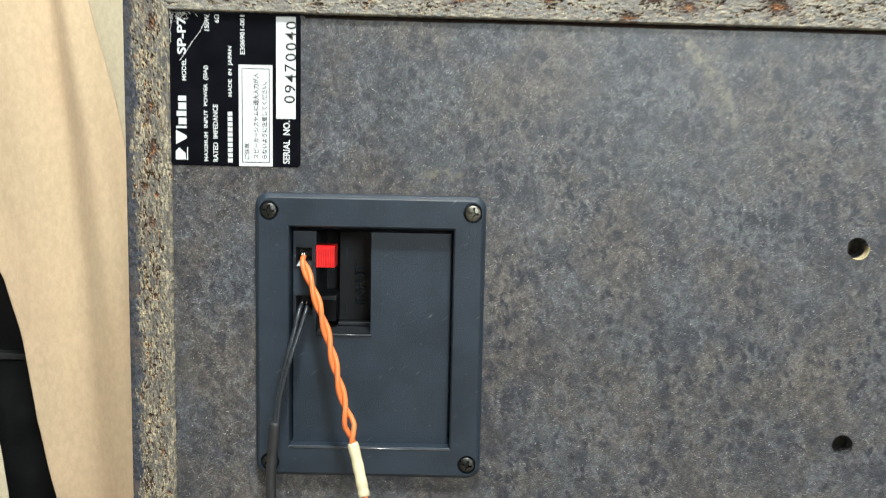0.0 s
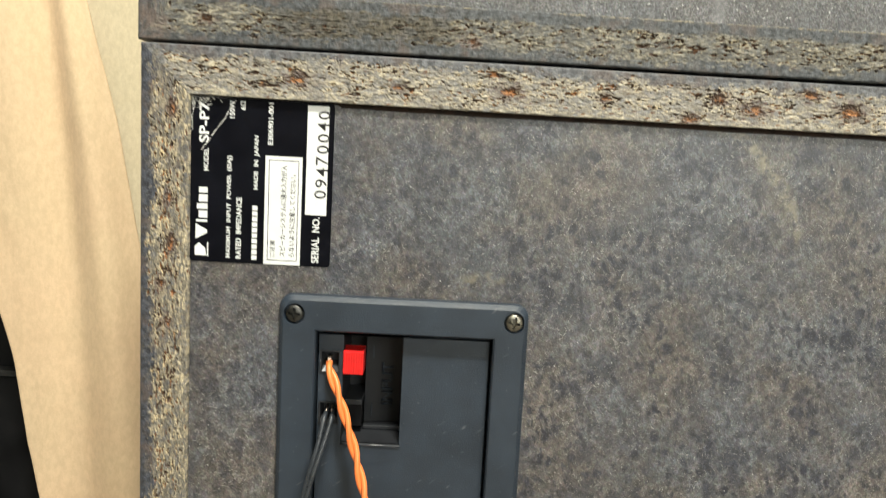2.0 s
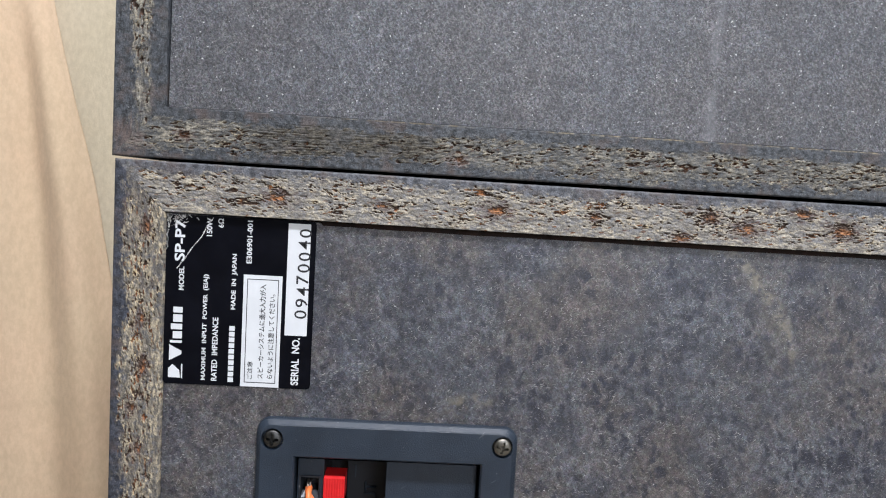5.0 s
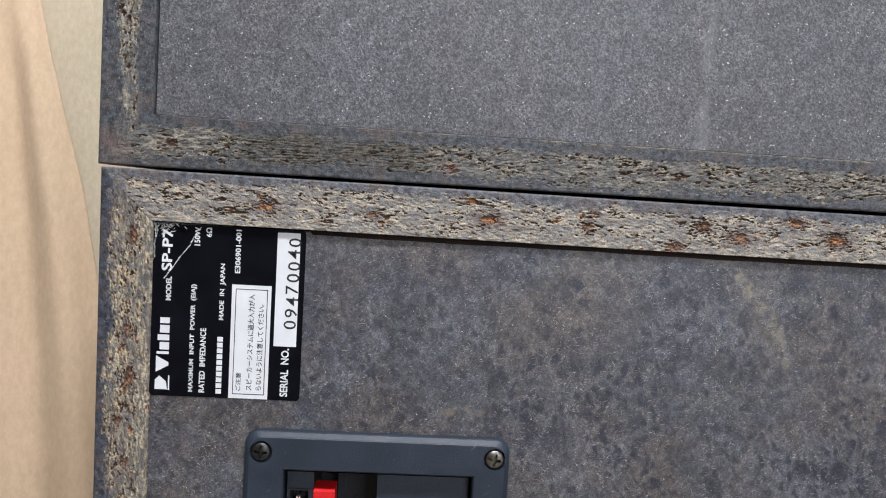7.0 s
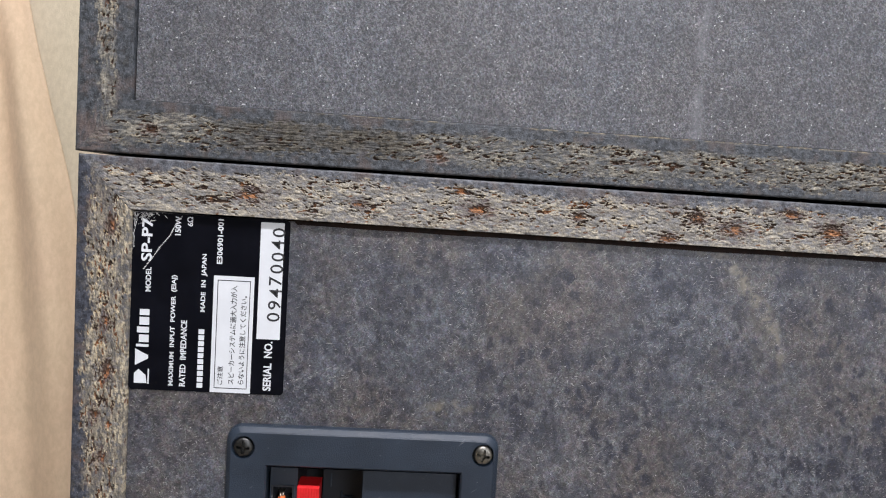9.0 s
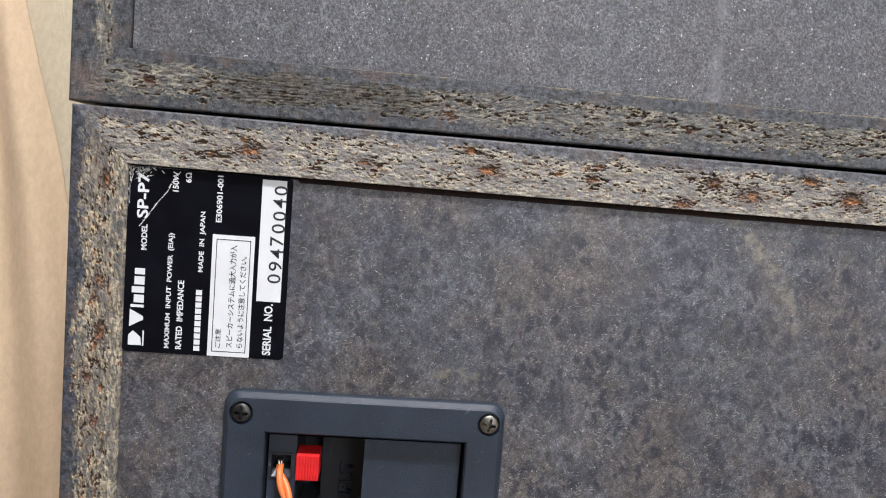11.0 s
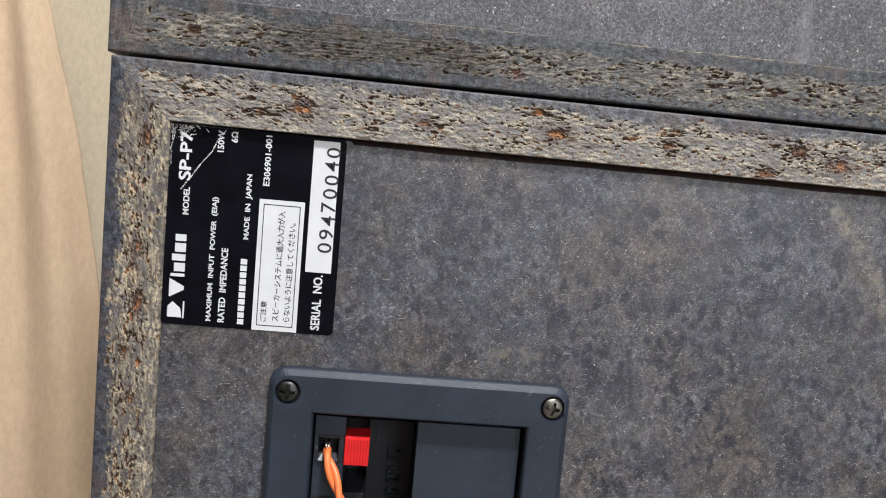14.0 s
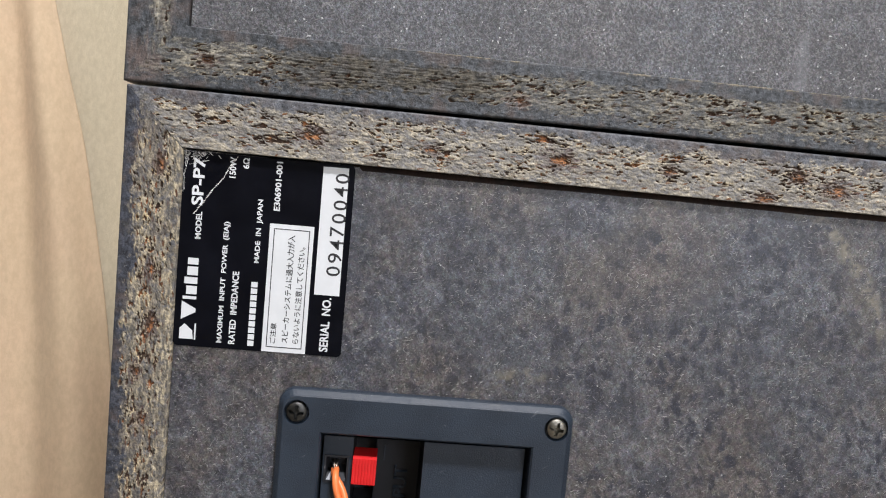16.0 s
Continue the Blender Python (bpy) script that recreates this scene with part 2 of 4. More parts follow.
LOWER_EDGE = worn_board("worn_chipboard_edge", (0.086, 0.090, 0.100), (0.222, 0.208, 0.180), (0.385, 0.345, 0.265), (0.38, 0.17, 0.068))
SIDE_EDGE = worn_board("worn_chipboard_side_edge", (0.040, 0.044, 0.056), (0.155, 0.140, 0.112), (0.40, 0.345, 0.24), (0.30, 0.13, 0.055), (1900, 900, 620))
UPPER_EDGE = worn_board("dark_chipboard_edge", (0.051, 0.056, 0.062), (0.085, 0.080, 0.068), (0.26, 0.24, 0.19), (0.15, 0.072, 0.036), soil=(0.135, 0.098, 0.082))


def plain(name, colour, rough, spread=0.15, scale=60.0, relief=0.2, reach=0.0004, spec=0.5, metal=0.0, fine=None):
    m, nt, bsdf, co = surface(name)
    a, b = grain(nt, co, scale, 4, 0.6), grain(nt, co, fine or scale * 9, 2, 0.6)
    c = mix(nt, remap(nt, a, 0.3, 0.7), rgb(*[v * (1 - spread) for v in colour]), rgb(*[v * (1 + spread) for v in colour]))
    c = mix(nt, remap(nt, b, 0.3, 0.7, 0.0, 0.5), c, rgb(*[v * (1 - spread) for v in colour]))
    finish(nt, bsdf, c, remap(nt, a, 0.3, 0.7, rough * 0.85, min(1.0, rough * 1.15)), b, relief, reach, spec, metal)
    return m


def dusty_plastic(name, colour, rough, spec=0.35, pebble=0.35):
    m, nt, bsdf, co = surface(name)
    fine, wide = grain(nt, co, 2400, 2, 0.6), grain(nt, co, 45, 4, 0.6)
    dust = remap(nt, grain(nt, co, 900, 0), 0.80, 0.86)
    hair = remap(nt, grain(nt, mapped(nt, co, (160, 160, 1700), 35), 1.0, 0, 0.5, 0.5), 0.82, 0.88)
    c = mix(nt, remap(nt, wide, 0.3, 0.7), rgb(*[v * 0.85 for v in colour]), rgb(*[v * 1.2 for v in colour]))
    c = mix(nt, calc(nt, "MULTIPLY", calc(nt, "MAXIMUM", dust, hair), 0.22), c, rgb(0.30, 0.30, 0.31))
    finish(nt, bsdf, c, remap(nt, wide, 0.3, 0.7, rough * 0.85, rough * 1.1), fine, pebble, 0.0003, spec)
    return m


PLATE = dusty_plastic("dark_plate_plastic", (0.0168, 0.0256, 0.0390), 0.44, 0.50, 0.48)
CUP = dusty_plastic("dark_cup_plastic", (0.0165, 0.018, 0.0215), 0.50, 0.32)
# paler and glossier than the plate, to put in the lips' highlight
LIP = plain("lip_highlight_plastic", (0.05, 0.055, 0.065), 0.22, 0.2, 200, 0.05, 0.0002, 0.8)
RED = plain("red_lever_plastic", (0.62, 0.012, 0.014), 0.38, 0.12, 200, 0.1)
BLACK_LEVER = plain("black_lever_plastic", (0.004, 0.004, 0.005), 0.5, 0.2, 200, 0.1, 0.0004, 0.12)
SCREW = plain("dull_zinc_screw", (0.22, 0.21, 0.18), 0.40, 0.35, 500, 0.3, 0.0002, 0.5, 1.0)
SCREW_DARK = plain("tarnished_screw", (0.075, 0.075, 0.072), 0.42, 0.35, 500, 0.3, 0.0002, 0.5, 1.0)
COPPER = plain("tinned_copper_strand", (0.40, 0.33, 0.28), 0.35, 0.3, 900, 0.2, 0.0002, 0.5, 1.0)
CLIP = plain("pale_grey_metal", (0.26, 0.27, 0.29), 0.45, 0.15, 500, 0.1, 0.0002, 0.5, 0.6)
STEEL = plain("threaded_steel", (0.25, 0.245, 0.23), 0.32, 0.3, 700, 0.4, 0.0003, 0.5, 1.0)
JOINT_SHADE = plain("dark_brown_joint_shade", (0.030, 0.017, 0.012), 0.7, 0.6, 160, 0.4, spec=0.2)
BARE_WOOD = plain("bare_pale_wood", (0.55, 0.46, 0.26), 0.8, 0.2, 300, 0.4)
ORANGE = plain("orange_insulation", (0.82, 0.20, 0.055), 0.42, 0.08, 150, 0.1)
CREAM_SLEEVE = plain("cream_heat_shrink", (0.66, 0.58, 0.38), 0.45, 0.12, 180, 0.2)
BLACK_WIRE = plain("black_insulation", (0.026, 0.031, 0.038), 0.30, 0.25, 200, 0.15)
BLACK_SLEEVE = plain("black_heat_shrink", (0.022, 0.022, 0.024), 0.5, 0.25, 200, 0.25)
VINYL = plain("black_wood_grain_vinyl", (0.030, 0.032, 0.038), 0.45, 0.3, 90, 0.3)
LABEL_BLACK = plain("black_label_foil", (0.003, 0.0034, 0.006), 0.35, 0.3, 80, 0.08, 0.0002, 0.12)
LABEL_WHITE = plain("white_label_ink", (0.66, 0.68, 0.69), 0.42, 0.04, 90, 0.1, 0.0002)
LABEL_INK = plain("black_stamp_ink", (0.02, 0.02, 0.022), 0.5, 0.3, 400, 0.1, 0.0002)
TORN = plain("torn_label_paper", (0.62, 0.62, 0.60), 0.7, 0.3, 900, 0.3, 0.0002)
WALL = plain("painted_wall", (0.62, 0.60, 0.55), 0.8, 0.05, 4, 0.15, 0.002)
CEILING = plain("white_ceiling_paint", (0.75, 0.75, 0.73), 0.8, 0.04, 4, 0.15, 0.002)
FLOOR = plain("beige_floor_tile", (0.42, 0.38, 0.32), 0.35, 0.12, 5, 0.1, 0.001)
BENCH_WOOD = plain("brown_bench_wood", (0.16, 0.10, 0.06), 0.5, 0.3, 12, 0.3, 0.001)
BLACK_CABINET = plain("black_cabinet_lacquer", (0.006, 0.006, 0.007), 0.5, 0.3, 20, 0.1, 0.0005)
GREY_TRIM = plain("dark_grey_edge_trim", (0.03, 0.03, 0.03), 0.45, 0.3, 60, 0.1)


def cloth(name, colour, warm):
    m, nt, bsdf, co = surface(name)
    wide, nap = grain(nt, co, 9, 3, 0.6), grain(nt, mapped(nt, co, (1, 1, 0.6)), 170, 4, 0.7)
    weave = grain(nt, co, 1500, 2, 0.6)
    c = mix(nt, remap(nt, wide, 0.3, 0.7), rgb(*colour), rgb(*warm))
    c = mix(nt, 1.0, c, mix(nt, remap(nt, nap, 0.3, 0.72), rgb(0.93, 0.92, 0.90), rgb(1.06, 1.06, 1.06)), "MULTIPLY")
    finish(nt, bsdf, c, 0.9, calc(nt, "ADD", nap, calc(nt, "MULTIPLY", weave, 0.4)), 0.3, 0.0015, 0.2)
    bsdf.inputs["Sheen Weight"].default_value = 0.15
    return m


CLOTH = cloth("cream_fleece_cloth", (0.675, 0.52, 0.350), (0.71, 0.53, 0.36))
LINING = cloth("pale_green_cream_cloth", (0.66, 0.58, 0.42), (0.69, 0.60, 0.44))

# ---- mesh helpers ----
BASE = {}


def thing(name, place, label, category, group="", kind=""):
    ob = new(name)
    ob.empty_display_size = 0.02
    ob.location = place
    BASE[ob] = Matrix.Translation(place).inverted()
    return tagged(ob, label, category, group, kind)


def hang(ob, parent):
    ob.parent = parent
    if parent in BASE:
        ob.matrix_parent_inverse = BASE[parent]
    return ob


def part(name, bm, material, parent=None, label="", smooth=False):
    """Links a bmesh, or a ready mesh, as one object."""
    if isinstance(bm, bpy.types.Mesh):
        me = bm
    else:
        me = bpy.data.meshes.new(name)
        bmesh.ops.recalc_face_normals(bm, faces=bm.faces)
        bm.to_mesh(me)
        bm.free()
    if not me.materials:
        me.materials.append(material)
    if smooth:
        me.polygons.foreach_set("use_smooth", [True] * len(me.polygons))
    ob = new(name, me)
    if parent:
        hang(ob, parent)
    return tagged(ob, label) if label else ob


def box(x0, x1, y0, y1, z0, z1, bevel=0.0, bm=None):
    bm = bm or bmesh.new()
    made = bmesh.ops.create_cube(bm, size=1.0, matrix=Matrix.Translation(((x0 + x1) / 2, (y0 + y1) / 2, (z0 + z1) / 2))
                                 @ Matrix.Diagonal((x1 - x0, y1 - y0, z1 - z0, 1)))
    if bevel:
        edges = list({e for v in made["verts"] for e in v.link_edges})
        bmesh.ops.bevel(bm, geom=edges, offset=bevel, segments=2, profile=0.5, affect="EDGES")
    return bm


def ring(bm, pts):
    return [bm.verts.new(p) for p in pts]


def bridge(bm, a, b):
    n = len(a)
    for i in range(n):
        bm.faces.new((a[i], a[(i + 1) % n], b[(i + 1) % n], b[i]))


def sheet_with_holes(bm, loops):
    """A flat face between an outer loop and the loops of its holes."""
    every = [v for loop in loops for v in loop]
    for tri in tessellate_polygon([[v.co.xzy for v in loop] for loop in loops]):
        bm.faces.new([every[i] for i in tri])


def circle(x, y, z, r, n=28):
    return [(x + r * math.cos(2 * math.pi * i / n), y, z + r * math.sin(2 * math.pi * i / n)) for i in range(n)]


def round_rect(x0, x1, y, z0, z1, r, n=6):
    pts = []
    for cx, cz, a0 in ((x1 - r, z1 - r, 0), (x0 + r, z1 - r, 90), (x0 + r, z0 + r, 180), (x1 - r, z0 + r, 270)):
        for i in range(n + 1):
            a = radians(a0 + 90 * i / n)
            pts.append((cx + r * math.cos(a), y, cz + r * math.sin(a)))
    return pts


def smooth_path(points, steps):
    """A Catmull-Rom line through the points."""
    p = [Vector(q) for q in points]
    p = [2 * p[0] - p[1], *p, 2 * p[-1] - p[-2]]
    out = []
    for i in range(1, len(p) - 2):
        for k in range(steps):
            t = k / steps
            a, b, c, d = p[i - 1 : i + 3]
            out.append(0.5 * (2 * b + (c - a) * t + (2 * a - 5 * b + 4 * c - d) * t * t + (3 * b - a - 3 * c + d) * t ** 3))
    out.append(p[-2])
    return out


def tube(line, radius, sides=12, bm=None):
    """A closed tube along a line; radius: a number, or one for each point."""
    bm = bm or bmesh.new()
    rad = radius if isinstance(radius, (list, tuple)) else [radius] * len(line)
    side, last = None, None
    for i, p in enumerate(line):
        way = (line[min(i + 1, len(line) - 1)] - line[max(i - 1, 0)]).normalized()
        side = way.orthogonal().normalized() if side is None else (side - way * side.dot(way)).normalized()
        up = way.cross(side)
        now = ring(bm, [p + rad[i] * (math.cos(2 * math.pi * k / sides) * side + math.sin(2 * math.pi * k / sides) * up) for k in range(sides)])
        if last:
            bridge(bm, last, now)
        else:
            bm.faces.new(now[::-1])
        last = now
    bm.faces.new(last)
    return bm


LATTICE = np.random.RandomState(7).rand(8, 256, 256)


def vnoise(u, v, layer):
    """Smooth value noise on a unit lattice."""
    iu, iv = np.floor(u).astype(int), np.floor(v).astype(int)
    fu, fv = u - iu, v - iv
    fu, fv = fu * fu * (3 - 2 * fu), fv * fv * (3 - 2 * fv)
    g = LATTICE[layer % 8]
    a, b = g[iu % 256, iv % 256], g[(iu + 1) % 256, iv % 256]
    c, d = g[iu % 256, (iv + 1) % 256], g[(iu + 1) % 256, (iv + 1) % 256]
    return (a * (1 - fu) + b * fu) * (1 - fv) + (c * (1 - fu) + d * fu) * fv


def fbm(u, v, layer, octaves=3):
    total, weight, amp = 0, 0, 1.0
    for k in range(octaves):
        total, weight, amp = total + amp * vnoise(u * 2 ** k + 17.3 * k, v * 2 ** k + 9.1 * k, layer + k), weight + amp, amp * 0.55
    return total / weight


def step(lo, hi, x):
    t = np.clip((x - lo) / (hi - lo), 0, 1)
    return t * t * (3 - 2 * t)


def flakes(u, v, layer):
    """Brick-like random cells: one value for each chip."""
    row = np.floor(v).astype(int)
    col = np.floor(u + LATTICE[(layer + 3) % 8][row % 256, 11] * 7.0).astype(int)
    return LATTICE[layer % 8][col % 256, row % 256]


def worn_edge(parent, material, length, width, place, seed, bare, pits, knots=(), radius=0.0008, near=0.42, dust=0.0, combed=(9, 9), soiled=(), label=""):
    """The raw end of a board, mitred at both ends: a fine sheet with torn chips and pits. place(s, d, h) gives the world
    place s along the outer edge, d in from it and h proud of it. bare: where across the board the paint has gone;
    combed: a stretch of dark lengthwise fibres; soiled: brown stains (s, d, radius)."""
    cell = 0.00025
    nd = int(width / cell) + 1
    stretch = np.concatenate([np.arange(0, near, cell), np.linspace(near, length, 24)]) / length
    d, u = np.meshgrid(np.linspace(0, width, nd), stretch, indexing="ij")
    s = d + u * (length - 2 * d)
    o = seed * 31.7
    ragged = (fbm(s / 0.009 + o, d / 0.006, seed, 3) - 0.5) * 0.006 + (fbm(s / 0.0016 + o, d / 0.0007, seed + 1, 3) - 0.5) * 0.006
    wear = step(bare[0], bare[0] + 0.0016, d + ragged) * (1 - step(bare[1], bare[1] + 0.0016, d + ragged * 0.6))
    wear *= 0.28 + 0.72 * step(0.005, 0.016, s + ragged * 2.2 + (fbm(s / 0.012 + o, d / 0.008 + 3, seed + 3, 2) - 0.5) * 0.014)
    wear *= 0.55 + 0.45 * step(0.36, 0.54, fbm(s / 0.006 + o, d / 0.0022, seed + 2, 3))
    dusty = step(0.30, 0.55, fbm(s / 0.02 + o, d * 0 + 2.2, seed + 1, 2)) * np.exp(-((width - d) / 0.0006) ** 2)
    wear = np.maximum(wear, dust * dusty * step(0.3, 0.6, fbm(s / 0.0016, d / 0.0006 + o, seed, 2)) * step(0.05, 0.12, s))
    powder = dust * dusty * step(0.05, 0.12, s)
    # lying chips: long thin lenses, torn out in clumps
    wu, wv = (fbm(s / 0.0022 + o, d / 0.0013, seed + 4, 3) - 0.5) * 1.2, (fbm(s / 0.0030 + o + 9, d / 0.0012, seed + 5, 3) - 0.5) * 1.6
    big = flakes(s / 0.0030 + o + wu, d / 0.00085 + wv, seed)
    small = flakes(s / 0.0013 + o + wu * 1.4, d / 0.00042 + wv * 1.5, seed + 1)
    chips = 0.55 * big + 0.45 * small
    dense = fbm(s / 0.010 + o, d / 0.0045, seed + 5, 3)
    tear = fbm(s / 0.0019 + o + 50 + wu * 0.5, d / 0.00062 + wv * 0.4, seed + 3, 3)
    slit = fbm(s / 0.0015 + o + 5, d / 0.00038, seed + 6, 2)
    rough = tear * 0.62 + slit * 0.22 + small * 0.16 + (dense - 0.5) * 0.24
    comb = step(combed[0], combed[0] + 0.012, s) * (1 - step(combed[1], combed[1] + 0.012, s))
    rough -= 0.05 * comb
    held = step(0.45, 0.85, wear) * step(0.0, 0.004, width - 0.001 - d + ragged)
    pit = step(pits, pits + 0.035, rough) * held
    halo = step(pits - 0.075, pits - 0.01, rough) * held * step(0.40, 0.62, fbm(s / 0.004 + o, d / 0.002, seed + 7, 2))
    halo = np.maximum(halo * (1 - 0.7 * comb), powder)
    burr = step(0.54, 0.72, fbm(s / 0.0035 + o + 40, d / 0.0022, seed + 6, 3))
    brown = s * 0
    for ks, kd, kr in knots:
        far = np.hypot((s - ks) / 1.7, d - kd) / kr + (small - 0.5) * 0.7 + (tear - 0.5) * 2.4
        pit = np.maximum(pit, 1 - step(0.40, 0.75, far))
        burr = np.where(far < 1.0, 1 - step(0.0, 0.30, np.hypot((s - ks) / 3.0, d - kd - kr * 0.2) / kr - 0.12 + (small - 0.5) * 0.5), burr)
        brown = np.maximum(brown, 0.85 * (1 - step(0.6, 1.6, far)))
    for ks, kd, kr in soiled:
        brown = np.maximum(brown, 0.75 - 0.75 * step(0.1, 1.1, np.hypot(s - ks, d - kd) / kr + (dense - 0.5) * 2.2 + (tear - 0.5) * 1.5))
    h = (chips - 0.5) * 0.00042 * wear - pit * (0.0005 + 0.0007 * step(0.45, 0.65, tear)) + (fbm(s / 0.0011 + o, d / 0.0006, seed, 3) - 0.5) * (0.00022 + 0.00022 * wear)
    h += comb * wear * (fbm(s / 0.008 + o, d / 0.0003, seed + 2, 2) - 0.5) * 0.0006
    r = np.clip(radius - d, 0, radius)
    h -= radius - np.sqrt(radius ** 2 - r ** 2)
    nicks = step(0.60, 0.72, fbm(s / 0.005 + o, d * 0 + seed * 3.1, seed + 2, 3)) * np.exp(-((width - d) / 0.0008) ** 2)
    h -= nicks * (0.0006 if seed < 5 else 0.00012)
    h[0] -= 0.0002
    rows = [place(s[0], d[0], h[0] * 0 - 0.005), *[place(s[i], d[i], h[i]) for i in range(nd)], place(s[-1], d[-1], h[-1] * 0 - 0.005)]
    co = np.stack([np.stack(np.broadcast_arrays(*row), -1) for row in rows])
    nr, nc = co.shape[:2]
    idx = np.arange(nr * nc).reshape(nr, nc)
    quads = np.stack([idx[:-1, :-1], idx[1:, :-1], idx[1:, 1:], idx[:-1, 1:]], -1).reshape(-1, 4)
    me = bpy.data.meshes.new("worn_edge")
    me.from_pydata(co.reshape(-1, 3).tolist(), [], quads.tolist())
    for key, value in (("wear", wear), ("pit", pit), ("tone", chips), ("burr", burr), ("halo", halo), ("comb", comb), ("brown", brown)):
        at = me.attributes.new(key, "FLOAT", "POINT")
        at.data.foreach_set("value", np.concatenate([value[:1], value, value[-1:]]).astype(np.float32).ravel())
    bm = bmesh.new()
    bm.from_mesh(me)
    bmesh.ops.recalc_face_normals(bm, faces=bm.faces)
    bm.faces.ensure_lookup_table()
    if bm.faces[(nd // 2) * (nc - 1) + 40].normal.y > 0:
        bmesh.ops.reverse_faces(bm, faces=bm.faces)
    bm.to_mesh(me)
    bm.free()
    return part("worn_edge", me, material, parent, label, smooth=True)


# ---- the room ----
def structure(name, bm, material, label, category):
    return tagged(part(name, bm, material), label, category, "", "structure")


GROUND = -0.45
structure("floor", box(-1.8, 2.2, -2.4, 1.4, GROUND - 0.1, GROUND), FLOOR, "beige tiled floor of a small room", "floor")
structure("ceiling", box(-1.8, 2.2, -2.4, 1.4, 2.75, 2.85), CEILING, "white painted ceiling of a small room", "ceiling")
structure("wall_north", box(-1.8, 2.2, 1.3, 1.4, GROUND, 2.75), WALL, "plain cream painted wall behind the curtain", "wall")
structure("wall_west", box(-1.9, -1.8, -2.4, 1.4, GROUND, 2.75), WALL, "plain cream painted side wall", "wall")
structure("wall_east", box(2.2, 2.3, -2.4, 1.4, GROUND, 2.75), WALL, "plain cream painted side wall", "wall")
# unseen wall; its opening is added for the fill light
south = bmesh.new()
for x0, x1, z0, z1 in ((-1.8, 0.55, GROUND, 2.75), (1.65, 2.2, GROUND, 2.75), (0.55, 1.65, GROUND, 0.50), (0.55, 1.65, 1.70, 2.75)):
    box(x0, x1, -2.4, -2.3, z0, z1, 0.0, south)
structure("wall_south", south, WALL, "plain cream painted wall with an opening added for light", "wall")

# ---- bench under the stack ----
bench = thing("bench", (0.29, 0.14, GROUND), "low brown wooden bench under the loudspeakers", "bench")
part("bench_top", box(-0.08, 0.70, -0.03, 0.34, -0.035, 0.0, 0.003), BENCH_WOOD, bench)
for x in (-0.04, 0.60):
    for y in (0.0, 0.25):
        part("leg", box(x, x + 0.06, y, y + 0.06, GROUND, -0.035, 0.003), BENCH_WOOD, bench)

# ---- loudspeakers ----
LENGTH, DEPTH, THICK = 0.56, 0.28, 0.019


def cabinet(name, x0, z0, z1, label):
    """The box of a loudspeaker lying on its side, its back towards -y."""
    ob = thing(name, (x0 + LENGTH / 2, DEPTH / 2, z0), label, "loudspeaker", "stacked loudspeakers")
    x1, back = x0 + LENGTH, 0.005
    boards = {
        "upper_board": part("upper_board", box(x0, x1, back, DEPTH, z1 - THICK, z1), VINYL, ob, "black vinyl-covered chipboard"),
        "lower_board": part("lower_board", box(x0, x1, back, DEPTH, z0, z0 + THICK), VINYL, ob, "black vinyl-covered chipboard"),
        "end_board": part("end_board", box(x0, x0 + THICK, back, DEPTH, z0 + THICK, z1 - THICK), VINYL, ob, "black vinyl-covered chipboard"),
        "far_board": part("end_board", box(x1 - THICK, x1, back, DEPTH, z0 + THICK, z1 - THICK), VINYL, ob, "black vinyl-covered chipboard"),
    }
    part("front_baffle", box(x0 + THICK, x1 - THICK, DEPTH - 0.03, DEPTH - 0.012, z0 + THICK, z1 - THICK), VINYL, ob)
    return ob, boards


LOW0, LOW1 = 0.0, 0.3249
UP0, UP1 = 0.3245, 0.6499
SAG = 0.0062           # the upper board of the lower cabinet falls off along its length
lower, low_boards = cabinet("loudspeaker", 0.0, LOW0, LOW1, "black loudspeaker on its side with worn chipboard edges")
upper, up_boards = cabinet("loudspeaker", -0.0012, UP0, UP1, "black loudspeaker lying on another with plain grey back panel")
upper.rotation_euler = (0, 0.0050, 0)   # it leans with the sagging board
for v in low_boards["upper_board"].data.vertices:
    v.co.z -= SAG * v.co.x
for x in (0.05, 0.50):
    for y in (0.05, 0.22):
        part("felt_pad", box(x, x + 0.02, y, y + 0.02, UP0 - (0.0011 if x < 0.3 else 0.0017), UP0 + 0.0003), BLACK_SLEEVE, upper, "thin black felt pad")

HIGH = LOW1 - LOW0
# lower cabinet: torn pale edges; knots are knocked-out chips along the upper board
worn_edge(low_boards["upper_board"], LOWER_EDGE, LENGTH, THICK, lambda s, d, h: (s, -h, LOW1 - SAG * s - d * 0.985), 1, (0.0030, 0.0235), 0.592,
          ((0.061, 0.0108, 0.0030), (0.1435, 0.0108, 0.0030), (0.2150, 0.0172, 0.0026), (0.2395, 0.0120, 0.0030), (0.278, 0.0105, 0.0034),
           (0.262, 0.0052, 0.0024), (0.181, 0.0110, 0.0016), (0.226, 0.0085, 0.0022), (0.100, 0.0115, 0.0016)), label="grey chipboard edge torn and pitted")
worn_edge(low_boards["end_board"], SIDE_EDGE, HIGH, THICK, lambda s, d, h: (d, -h, LOW1 - s), 2, (0.0036, 0.0235), 0.580,
          ((0.0245, 0.0120, 0.0020), (0.060, 0.011, 0.0020), (0.078, 0.012, 0.0022), (0.110, 0.011, 0.0018), (0.094, 0.008, 0.0016)), near=0.30,
          label="brown-grey chipboard edge with black outer rim")
